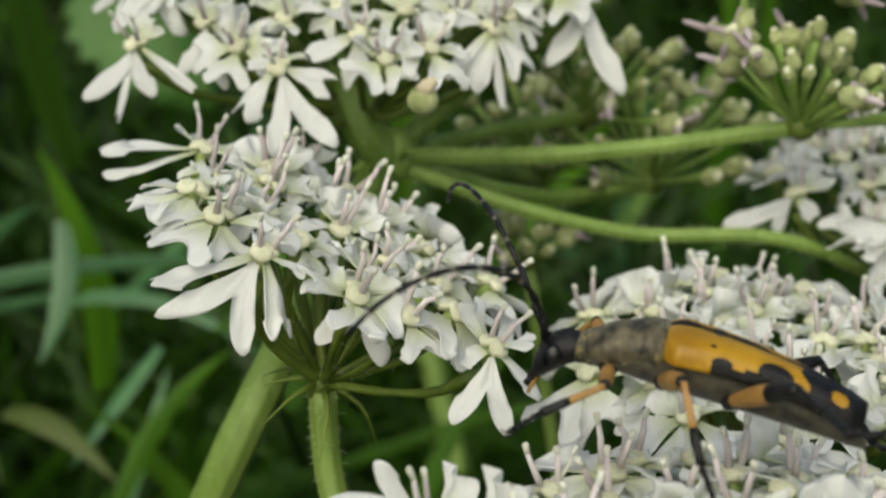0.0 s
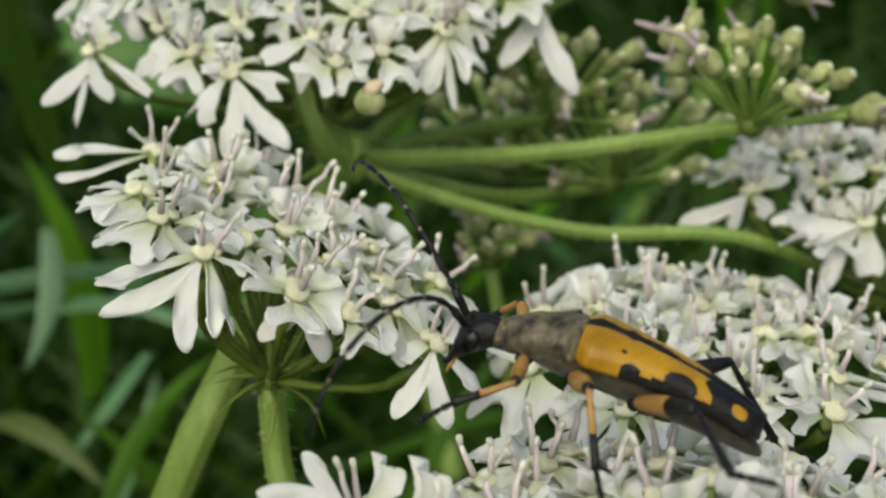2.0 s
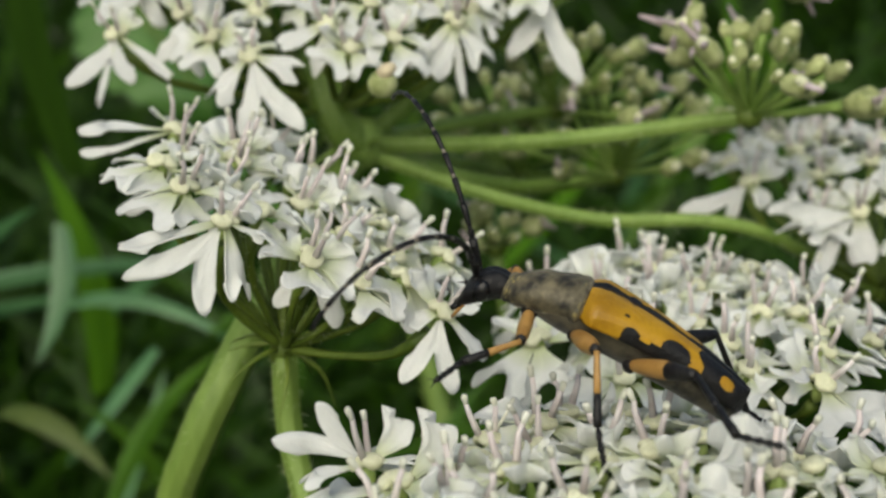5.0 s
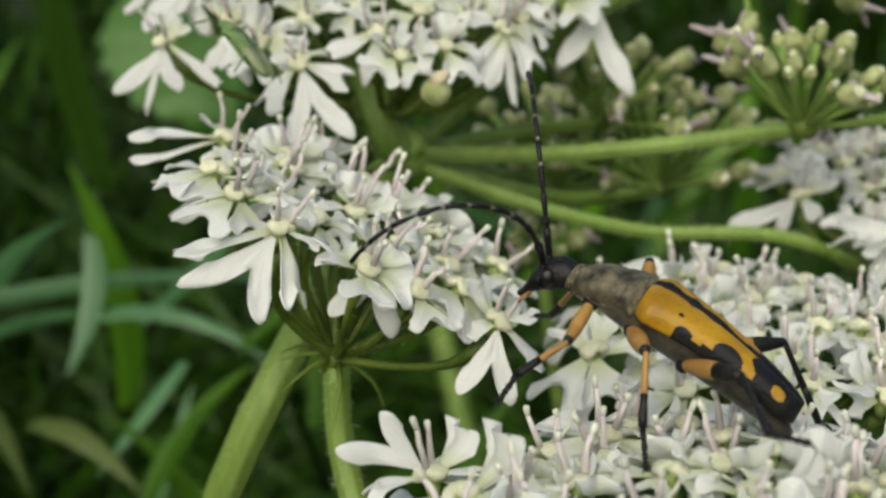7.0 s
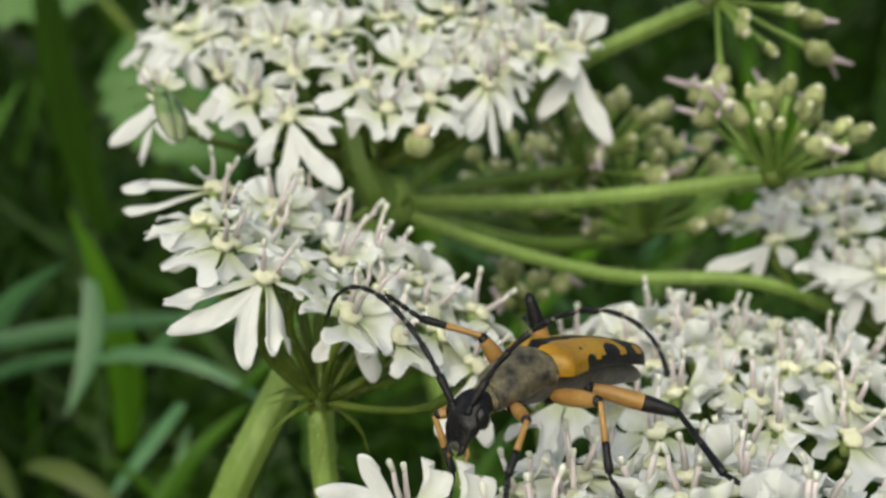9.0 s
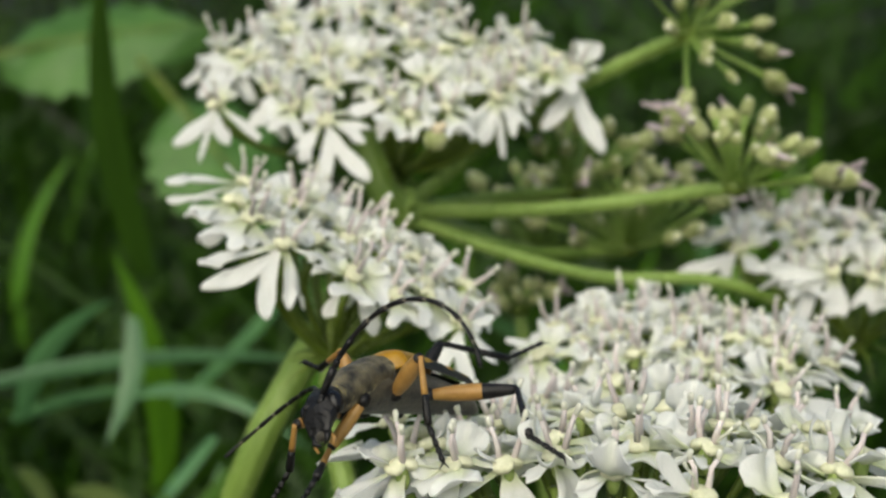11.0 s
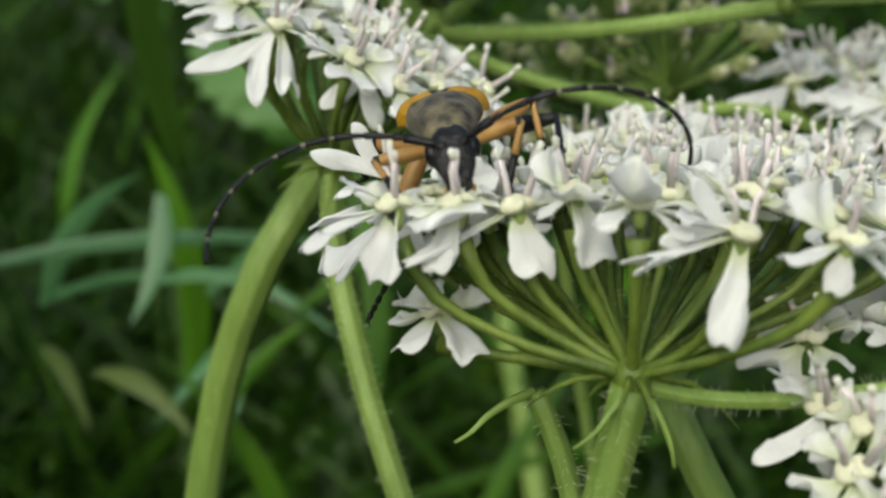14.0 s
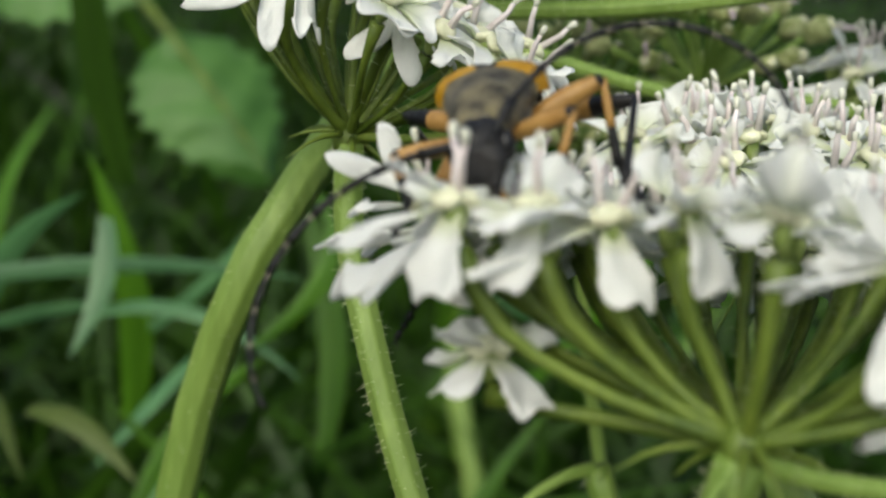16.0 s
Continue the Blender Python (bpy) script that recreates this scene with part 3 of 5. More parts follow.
def blade_geo(base, top, width, bend, twist, n=9):
    """A grass blade from base to top that bows sideways; folded along its midrib."""
    b, t = Vector(base), Vector(top)
    d = t - b
    up = d.normalized()
    side = up.cross(Vector((math.sin(twist), -math.cos(twist), 0.15))).normalized()
    face = side.cross(up)
    verts, faces = [], []
    for i in range(n):
        u = i / (n - 1)
        p = b + d * u + Vector(bend) * (4 * u * (1 - u))
        w = width * 0.5 * (0.55 + 0.45 * math.sin(min(1, u * 2.2) * math.pi / 2)) * (1 - u ** 2.6)
        verts += [p - side * w, p + face * w * 0.25, p + side * w]
    for i in range(n - 1):
        a = i * 3
        faces += [(a, a + 3, a + 4, a + 1), (a + 1, a + 4, a + 5, a + 2)]
    return verts, faces


def grass_sward():
    """Fine meadow grass, one joined sheet of blades."""
    r = random.Random(21)
    for name, count, ylo, yhi, hlo, hhi, wlo, whi in (("meadow_grass", 6500, 0.28, 0.75, 0.10, 0.34, 0.003, 0.008), ("meadow_grass", 5000, 0.75, 2.2, 0.2, 0.5, 0.004, 0.012)):
        verts, faces = [], []
        for _ in range(count):
            y = r.uniform(ylo, yhi)
            x = r.uniform(-0.42, 0.42) * (0.5 + y)
            h = r.uniform(hlo, hhi)
            b = Vector((x, y, 0))
            t = b + Vector((r.gauss(0, 0.5) * h, r.gauss(0, 0.4) * h, h * r.uniform(0.5, 1)))
            v, f = blade_geo(b, t, r.uniform(wlo, whi), (r.gauss(0, 0.12) * h, r.gauss(0, 0.1) * h, 0.15 * h), r.uniform(-0.9, 0.9), 7)
            o = len(verts)
            verts += v
            faces += [tuple(i + o for i in q) for q in f]
        tagged(new(name, mesh_of(name, verts, faces, [M_SHADED_SWARD])), "dense meadow grass behind the flowers, its green darkened for shade", "grass", kind="stuff")
    # the rest of the meadow, all round
    verts, faces = [], []
    while len(verts) < 24000 * 15:
        d, way = 0.3 + 4.2 * r.random() ** 1.2, r.uniform(0, 2 * math.pi)
        x, y = d * math.cos(way), d * math.sin(way)
        if 0.2 < y < 2.3 and abs(x) < 0.45 * (0.5 + y):
            continue
        h = r.uniform(0.10, 0.34)
        b = Vector((x, y, 0))
        t = b + Vector((r.gauss(0, 0.4) * h, r.gauss(0, 0.4) * h, h * r.uniform(0.6, 1)))
        v, f = blade_geo(b, t, r.uniform(0.006, 0.016), (r.gauss(0, 0.12) * h, r.gauss(0, 0.1) * h, 0.15 * h), r.uniform(-3, 3), 5)
        o = len(verts)
        verts += v
        faces += [tuple(i + o for i in q) for q in f]
    tagged(new("meadow_grass", mesh_of("meadow_grass", verts, faces, [M_SHADED_SWARD])), "green meadow grass all round the plant", "grass", kind="stuff")


def broad_blade(base, top, width, bend, twist, mat, label):
    v, f = blade_geo(base, top, width, bend, twist, 18)
    gb = empty("grass_blade", Matrix.Translation(base), label, "grass blade", "broad grass blades behind the flowers")
    v = [p - Vector(base) for p in v]
    part("blade", mesh_of("blade", v, f, [mat]), gb)
    part("midrib", mesh_of("midrib", *tube(v[1::3], [width * 0.035 * (1.05 - i / 18) for i in range(18)], 5), [mat]), gb)
    return gb


def leaf(center, normal, along, length, width, label, seed):
    """A broad, toothed, veined leaf on a short stalk."""
    r = random.Random(seed)
    m = frame_of(center, normal, along)
    lf = empty("broad_leaf", m, label, "leaf", "broad leaves in the meadow")
    nu, nv = 26, 12
    verts, faces = [], []
    for i in range(nu + 1):
        u = i / nu
        w = width * 0.5 * math.sin(math.pi * min(1, u ** 0.75)) ** 0.8 * (1 + 0.09 * math.sin(u * 48))
        for j in range(nv + 1):
            v = j / nv * 2 - 1
            z = -0.12 * width * v * v + 0.02 * width * math.sin(22 * u + 5 * abs(v)) - 0.15 * length * (u - 0.5) ** 2
            verts.append((length * (u - 0.5), v * w, z))
    for i in range(nu):
        for j in range(nv):
            a = i * (nv + 1) + j
            faces.append((a, a + nv + 1, a + nv + 2, a + 1))
    part("blade", mesh_of("blade", verts, faces, [M_LEAF]), lf)
    pts = [(length * (u - 0.5), 0, -0.15 * length * (u - 0.5) ** 2 + 0.0006) for u in np.linspace(-0.35, 0.95, 12)]
    part("midrib", mesh_of("midrib", *tube(pts, [0.0014 - 0.0001 * i for i in range(12)], 6), [M_RAY]), lf)
    return lf


ground()
grass_sward()
broad_blade((-0.0622, 0.1665, 0.3091), (-0.0679, 0.1565, 0.3615), 0.0070, (0.0040, 0.0000, 0.0000), 0.3, M_GRASS, "broad leaning green grass blade")
broad_blade((-0.0803, 0.1354, 0.3338), (-0.0590, 0.1246, 0.3595), 0.0048, (-0.0032, 0.0000, 0.0021), 0.3, M_BLUEGRASS, "bluish green grass blade bent over")
broad_blade((-0.0580, 0.1319, 0.3543), (-0.0611, 0.1211, 0.3336), 0.0043, (0.0022, 0.0000, 0.0000), 0.1, M_BLUEGRASS, "bluish green grass blade hanging down")
broad_blade((-0.0840, 0.1193, 0.3442), (-0.0260, 0.1407, 0.3438), 0.0032, (0.0000, 0.0000, 0.0032), 1.2, M_BLUEGRASS, "long bluish grass blade lying across")
broad_blade((-0.0853, 0.1440, 0.3303), (-0.0546, 0.1440, 0.3368), 0.0026, (0.0000, 0.0000, 0.0021), 1.2, M_BLUEGRASS, "bluish grass blade lying across")
broad_blade((-0.0653, 0.1457, 0.3340), (-0.0259, 0.1353, 0.3275), 0.0031, (0.0000, 0.0000, 0.0063), 1.0, M_BLUEGRASS, "bluish grass blade bowing down")
broad_blade((-0.0446, 0.1363, 0.3303), (-0.0575, 0.1202, 0.3158), 0.0032, (0.0000, 0.0000, 0.0000), -0.5, M_BLUEGRASS, "bluish grass blade slanting down")
broad_blade((-0.0491, 0.1140, 0.3109), (-0.0302, 0.1250, 0.3350), 0.0039, (-0.0022, 0.0000, 0.0022), 0.3, M_GRASS, "fresh green grass blade")
broad_blade((-0.0685, 0.1250, 0.3238), (-0.0479, 0.1140, 0.3159), 0.0044, (0.0000, 0.0000, 0.0033), 0.8, M_YELLOW, "yellowish grass blade bent to the ground")
broad_blade((-0.0776, 0.1250, 0.3279), (-0.0661, 0.1140, 0.3159), 0.0039, (0.0000, 0.0000, 0.0033), 0.8, M_YELLOW, "yellowish grass blade low down")
broad_blade((0.1295, 0.5500, 0.1490), (0.1276, 0.5000, 0.3621), 0.014, (0.01, 0, 0), 0.1, M_GRASS, "broad green grass blade at the back")
broad_blade((0.2060, 0.6000, 0.1598), (0.1601, 0.5500, 0.3720), 0.013, (-0.01, 0, 0), 0.1, M_GRASS, "broad green grass blade at the back")
broad_blade((-0.0243, 0.1565, 0.3090), (-0.0354, 0.1665, 0.3622), 0.0060, (0.0050, 0.0000, 0.0000), 0.1, M_GRASS, "broad green grass blade at the back")
broad_blade((-0.0634, 0.1337, 0.2764), (-0.0467, 0.1545, 0.3196), 0.0033, (0.0021, 0.0000, 0.0026), -0.05, M_BLUEGRASS, "fresh green grass blade in the meadow")
broad_blade((-0.0123, 0.5658, 0.2169), (-0.0108, 0.5471, 0.2990), 0.0074, (0.002, 0, 0.007), -0.15, M_GRASS, "arching grass blade in the meadow")
broad_blade((-0.0349, 0.1313, 0.2796), (-0.0561, 0.1243, 0.3264), 0.0049, (0.0054, 0.0000, 0.0022), 0.18, M_GRASS, "arching grass blade in the meadow")
broad_blade((0.1318, 0.4727, 0.1592), (0.1279, 0.5015, 0.2177), 0.0077, (-0.005, 0, 0.005), -0.07, M_FRESH, "fresh green grass blade in the meadow")
broad_blade((0.1155, 0.5742, 0.0169), (0.0345, 0.6068, 0.1672), 0.0068, (-0.003, 0, 0.002), -0.56, M_FRESH, "fresh green grass blade in the meadow")
broad_blade((-0.1377, 0.4334, 0.1545), (-0.0477, 0.4616, 0.2130), 0.0052, (0.015, 0, 0.008), -0.41, M_GRASS, "broad green grass blade in the meadow")
broad_blade((0.1266, 0.5676, 0.1467), (0.1511, 0.5728, 0.2723), 0.0074, (-0.003, 0, 0.001), -0.52, M_GRASS, "broad green grass blade in the meadow")
broad_blade((-0.1924, 0.4667, 0.2546), (-0.1698, 0.4834, 0.3375), 0.0109, (-0.011, 0, 0.001), -0.58, M_GRASS, "fresh green grass blade in the meadow")
broad_blade((-0.0682, 0.5380, 0.1205), (-0.0636, 0.5649, 0.2201), 0.0063, (-0.000, 0, 0.007), -0.56, M_GRASS, "broad green grass blade in the meadow")
broad_blade((-0.0343, 0.1345, 0.3336), (-0.0296, 0.1467, 0.3620), 0.0038, (0.0094, 0.0000, 0.0005), 0.27, M_GRASS, "arching grass blade in the meadow")
broad_blade((-0.0168, 0.5290, 0.0853), (-0.0574, 0.5070, 0.2053), 0.0062, (0.006, 0, 0.004), -0.47, M_GRASS, "arching grass blade in the meadow")
broad_blade((0.1117, 0.5097, 0.1022), (-0.0337, 0.5296, 0.1029), 0.0086, (-0.005, 0, 0.007), 0.08, M_GRASS, "fresh green grass blade in the meadow")
broad_blade((0.0296, 0.5071, 0.1259), (-0.0234, 0.5266, 0.1618), 0.0106, (-0.014, 0, 0.008), -0.33, M_FRESH, "broad green grass blade in the meadow")
broad_blade((-0.0070, 0.1636, 0.2502), (0.0182, 0.1686, 0.3164), 0.0053, (-0.0050, 0.0000, 0.0030), -0.25, M_GRASS, "broad green grass blade in the meadow")
broad_blade((-0.0263, 0.4872, 0.1629), (-0.0039, 0.4779, 0.3091), 0.0105, (0.010, 0, 0.004), 0.23, M_FRESH, "arching grass blade in the meadow")
broad_blade((0.0755, 0.4368, 0.2313), (-0.0055, 0.4183, 0.2863), 0.0054, (-0.003, 0, 0.006), -0.27, M_BLUEGRASS, "broad green grass blade in the meadow")
broad_blade((0.0498, 0.6158, 0.0164), (0.0723, 0.6554, 0.1166), 0.0088, (-0.007, 0, 0.002), -0.31, M_GRASS, "arching grass blade in the meadow")
broad_blade((0.0984, 0.5602, 0.1809), (0.1278, 0.5827, 0.3015), 0.0098, (-0.008, 0, 0.003), 0.19, M_BLUEGRASS, "broad green grass blade in the meadow")
broad_blade((0.0887, 0.4953, 0.2321), (0.1489, 0.5248, 0.3325), 0.0104, (0.006, 0, 0.007), -0.49, M_FRESH, "arching grass blade in the meadow")
broad_blade((-0.2641, 0.5674, 0.0726), (-0.2212, 0.6070, 0.1266), 0.0054, (0.014, 0, 0.002), -0.56, M_FRESH, "broad green grass blade in the meadow")
broad_blade((-0.0574, 0.1606, 0.3286), (-0.0269, 0.1544, 0.3676), 0.0030, (0.0051, 0.0000, 0.0010), -0.13, M_BLUEGRASS, "arching grass blade in the meadow")
broad_blade((0.0780, 0.3712, 0.2883), (0.0940, 0.3400, 0.3555), 0.0053, (0.015, 0, 0.004), 0.28, M_GRASS, "arching grass blade in the meadow")
broad_blade((0.0170, 0.3775, 0.2519), (0.0622, 0.3442, 0.3268), 0.0058, (0.010, 0, 0.006), -0.33, M_GRASS, "fresh green grass blade in the meadow")
broad_blade((0.0194, 0.5779, 0.0421), (0.0269, 0.5592, 0.2085), 0.0107, (-0.006, 0, 0.007), 0.41, M_FRESH, "fresh green grass blade in the meadow")
# this blade's dimness is coloured in: it takes the shade-dark sward green
broad_blade((-0.0617, 0.1600, 0.3552), (-0.0650, 0.1500, 0.4220), 0.0072, (-0.004, 0, 0), 0.15, M_SHADED_SWARD, "broad upright grass blade behind the heads, coloured as if in shade")
leaf((-0.0714, 0.3000, 0.3574), (0.25, -0.75, 0.6), (0.5, 0.0, -1), 0.055, 0.040, "broad pale green toothed leaf with specks of light", 3)
leaf((-0.1178, 0.3400, 0.3934), (-0.1, -0.7, 0.7), (1, 0, 0.15), 0.075, 0.038, "broad green toothed leaf in the meadow", 4)


# ---------------------------------------------------------------- the hogweed
A_HEAD = umbellet("white hogweed flower head on a bristly green stalk", (-0.0072, -0.0016, 0.3853), (0.386, -0.015, 0.925), (1, 0, 0), 0.0095, 0.013, 0.001,
                  [(-119, 0.74, -9), (-76, 0.55, -9), (-40, 1.01, -9), (172, 0.71, -9), (144, 1.01, -9), (106, 1.07, -9), (-112, 0.09, -9), (-156, 0.46, -9)], 20, 1, 0.8, 3.1, (-0.002, 0.003), 0.82, 0, grow=1.22)
key_flower(A_HEAD, (-6.71, -5.4, 8.95), [(-5.6, -1.6, -3.7, 1.9, 0), (-4.4, -2.15, -4.8, 1.6, 0), (1.0, -2.9, -5.0, 1.4, 0), (2.9, -2.5, -3.9, 1.9, 1), (2.84, -1, 0.08, 1.4, 1)], 100, (-0.002, 0.003), 0.013, 0.001)
key_flower(A_HEAD, (-0.23, -3.94, 9.2), [(-1.64, -2.03, -3.88, 2.4, 0), (-2.61, -0.63, -0.99, 1.8, 1), (2.37, -2.49, -3.56, 2.3, 0), (4.21, -2.21, -1.78, 2, 0)], 101, (-0.002, 0.003), 0.013, 0.001)
key_flower(A_HEAD, (8.06, -5.39, 8.48), [(-0.82, -2.33, -4.32, 2.6, 0), (2.36, -2.61, -3.77, 1.6, 0), (3.55, -1.73, -1.13, 1.8, 0), (-1.75, -0.63, -1.17, 2, 0), (1.98, -0.41, 1.32, 1.5, 1)], 102, (-0.002, 0.003), 0.013, 0.001)
key_flower(A_HEAD, (-11.09, 4.31, 9.0), [(-4.81, -1.78, -3.2, 1.6, 1), (-2.01, -2.5, -4.77, 2, 0), (2.82, -1.15, -0.41, 1.6, 1)], 103, (-0.002, 0.003), 0.013, 0.001)
key_flower(A_HEAD, (-12.64, 10.75, 8.48), [(-7.0, -1.5, -1.9, 1.9, 1), (-5.4, -2.2, -3.9, 1.5, 0), (2.37, -1.32, -1.23, 1.4, 1)], 104, (-0.002, 0.003), 0.013, 0.001)
key_flower(A_HEAD, (-5.78, 16.33, 8.37), [(-0.44, -1.04, -1.96, 1.5, 1), (1.89, -1, -0.85, 1.5, 1)], 105, (-0.002, 0.003), 0.013, 0.001)
key_flower(A_HEAD, (-2.44, 1.93, 9.49), [(-0.48, -1.15, -2.16, 1.6, 1), (-2.79, -0.3, -0.01, 1.5, 1)], 106, (-0.002, 0.003), 0.013, 0.001)
key_flower(A_HEAD, (-7.43, 0.6, 9.29), [(-1.42, -1.09, -2.12, 1.8, 0), (2.06, -0.92, -0.51, 1.5, 1)], 107, (-0.002, 0.003), 0.013, 0.001)
N_HEAD = umbellet("white hogweed flower head where the beetle feeds", (0.0125, -0.0376, 0.3812), (0, 0.12, 1), (1, 0, 0), 0.0092, 0.013, 0.001,
                  [(-149, 1.07, -9), (-140, 0.88, -9), (-132, 0.68, -9), (-112, 0.64, -9), (-91, 0.82, -9), (-67, 0.89, -9), (-54, 1.17, -9), (158, 1.09, -9), (23, 1.38, -9)], 38, 2, 0.55, 2.9, (0.002, 0.0085), 1.08, 0.7, 0.0022, 1.18)
key_flower(N_HEAD, (-11.89, 0.27, 8.0), [(-4.69, -1.73, -2.0, 1.3, 1), (-0.9, -1.38, -3.7, 2.5, 0), (-2.43, -0.63, 1.15, 1.6, 0)], 200, (0, 0.0075), 0.013, 0.001)
key_flower(N_HEAD, (-8.78, 0.11, 8.21), [(-2.13, -0.77, -0.98, 2.2, 0), (-1.05, -1.19, -3.24, 2.2, 0)], 201, (0, 0.0075), 0.013, 0.001)
key_flower(N_HEAD, (-5.88, 0.98, 8.02), [(0.9, -1.09, -3.34, 2.3, 0), (-5.42, -2.04, -2.84, 1.2, 0), (-1.56, -0.4, 0.76, 1.3, 0)], 202, (0, 0.0075), 0.013, 0.001)
key_flower(N_HEAD, (-3.1, -0.28, 8.92), [(1.4, -1.06, -3.2, 2.4, 0), (-1.71, -0.68, -1.12, 1.5, 0)], 203, (0, 0.0075), 0.013, 0.001)
key_flower(N_HEAD, (-0.22, -3.16, 8.83), [(-1.8, -0.69, -1.07, 1.5, 0), (2.32, -0.66, -1.56, 1, 0), (-1.4, -0.4, 0.6, 1.2, 0)], 204, (0, 0.0075), 0.013, 0.001)
key_flower(N_HEAD, (4.49, -3.18, 7.51), [(-0.69, -1.75, -5.06, 1.7, 0), (-5.75, -1.83, -1.57, 1.4, 1), (-3.53, -0.9, 1.02, 1.9, 1), (-3.44, -1.03, -0.54, 1.4, 0), (-2.17, -0.58, 2.38, 1.8, 0)], 205, (0, 0.0075), 0.013, 0.001)
key_flower(N_HEAD, (8.98, -4.78, 7.51), [(2.8, -0.88, -2.12, 1.6, 0), (-0.73, -0.76, -2.07, 1.3, 0), (-2.77, -0.91, -1.01, 1.4, 0)], 206, (0, 0.0075), 0.013, 0.001)
key_flower(N_HEAD, (-13.14, 12.74, 8.02), [(-2.3, -0.28, 3.27, 1.8, 0), (-4.73, -0.82, 1.64, 1.6, 0), (-3.52, -0.89, -0.44, 1.8, 1), (2.55, -0.47, 0.62, 1.6, 1)], 207, (0, 0.0075), 0.013, 0.001)
key_flower(N_HEAD, (16.49, 14.65, 7.51), [(-2.03, -1.09, -2.88, 1.8, 0), (0.67, -0.92, -2.88, 1.8, 0), (-2.75, -0.69, -0.27, 1.5, 0)], 208, (0, 0.0075), 0.013, 0.001)
key_flower(N_HEAD, (-9.87, 3.47, 2.31), [(-1.44, -2.05, -1.87, 1.8, 0), (2.17, -1.84, -1.92, 2.1, 0), (-1.78, -1.55, 0.43, 2, 0)], 299, (0, 0.0075), 0.013, 0.001, False)
H_HEAD = umbellet("large white hogweed flower head above the others", (-0.005, 0.03, 0.3955), (0, -0.34, 0.94), (1, 0, 0), 0.0125, 0.0185, 0.0015,
                  [(-111, 0.86, -9), (-148, 1.07, -9), (-144, 0.78, -9), (-123, 0.56, -9), (-91, 0.61, -9), (-56, 0.37, -9), (-46, 0.76, -9), (-3, 0.52, -9), (-10, 0.97, -9), (21, 0.75, -9), (-160, 0.60, -9), (171, 1.01, -9)], 36, 3, 0.7, 2.75, (0, 0.004), 0.88, 0, grow=1.1)
key_flower(H_HEAD, (-5.86, -10.89, 11.38), [(-0.25, -4.82, -4.28, 2.43, 0), (3.98, -4.68, -3.8, 2.88, 0), (-3.18, -3.01, -2.34, 1.71, 1), (4.31, -1.77, -0.7, 1.98, 1), (-1.96, -0.25, 0.39, 1.08, 0)], 300, (0, 0.004), 0.0185, 0.0015)
key_flower(H_HEAD, (-16.87, -6.45, 10.77), [(-3.62, -3.29, -2.5, 2.16, 0), (-1.3, -4.51, -3.97, 0.72, 0), (1.34, -2.9, -2.53, 1.98, 0), (4.61, -3.25, -2.28, 0.9, 0)], 301, (0, 0.004), 0.0185, 0.0015)
key_flower(H_HEAD, (-11.74, -4.5, 11.58), [(1.35, -3.83, -3.37, 1.98, 0), (3.62, -2.17, -1.38, 1.98, 1), (-1.91, -3.01, -2.55, 1.44, 0)], 302, (0, 0.004), 0.0185, 0.0015)
key_flower(H_HEAD, (-5.64, -4.72, 12.03), [(-2.7, -1.27, -0.64, 1.8, 0), (2.59, 0.02, 1.06, 1.62, 1)], 303, (0, 0.004), 0.0185, 0.0015)
key_flower(H_HEAD, (-0.2, -7.28, 11.94), [(-0.15, -3.3, -2.94, 2.16, 1), (-3.57, -1.7, -0.88, 2.16, 0), (-1.58, 0.89, 2.33, 2.16, 1), (3.45, -1.66, -0.84, 1.98, 1)], 304, (0, 0.004), 0.0185, 0.0015)
key_flower(H_HEAD, (3.84, -1.61, 12.3), [(1.45, -3.01, -2.61, 1.98, 1), (-2.36, 0.29, 1.41, 1.8, 1), (2.84, -1.14, -0.42, 1.62, 1)], 305, (0, 0.004), 0.0185, 0.0015)
key_flower(H_HEAD, (9.89, -6.07, 11.63), [(-3.67, -3.32, -2.59, 1.44, 0), (-1.61, -3.81, -3.34, 1.98, 0), (0.68, -4.72, -4.19, 0.72, 0), (2.5, -3.02, -2.45, 1.98, 1), (-3.02, 0.17, 1.44, 1.62, 1)], 306, (0, 0.004), 0.0185, 0.0015)
key_flower(H_HEAD, (9.58, 3.55, 12.1), [(0.59, -2.7, -2.41, 1.98, 0), (-2.75, -1.93, -1.38, 1.98, 1), (3.01, -2.04, -1.37, 1.8, 1)], 307, (0, 0.004), 0.0185, 0.0015)
key_flower(H_HEAD, (17.65, 0.93, 11.09), [(-3.22, -4.51, -3.83, 2.25, 0), (2.73, -6.57, -5.7, 1.8, 0), (-3.69, -1.56, -0.72, 1.98, 1)], 308, (0, 0.004), 0.0185, 0.0015)
key_flower(H_HEAD, (12.9, 8.91, 11.66), [(3.11, -2.12, -1.43, 1.17, 0), (-1.54, -1.9, -1.59, 1.62, 1)], 309, (0, 0.004), 0.0185, 0.0015)
key_flower(H_HEAD, (-10.36, 0.25, 11.97), [(-0.56, -3.2, -2.86, 2.16, 1), (-2.55, -0.96, -0.32, 1.62, 1)], 310, (0, 0.004), 0.0185, 0.0015)
key_flower(H_HEAD, (-18.43, 6.82, 10.98), [(-3.63, -3.47, -2.7, 1.08, 0), (1.87, -1.35, -0.97, 1.35, 1)], 311, (0, 0.004), 0.0185, 0.0015)
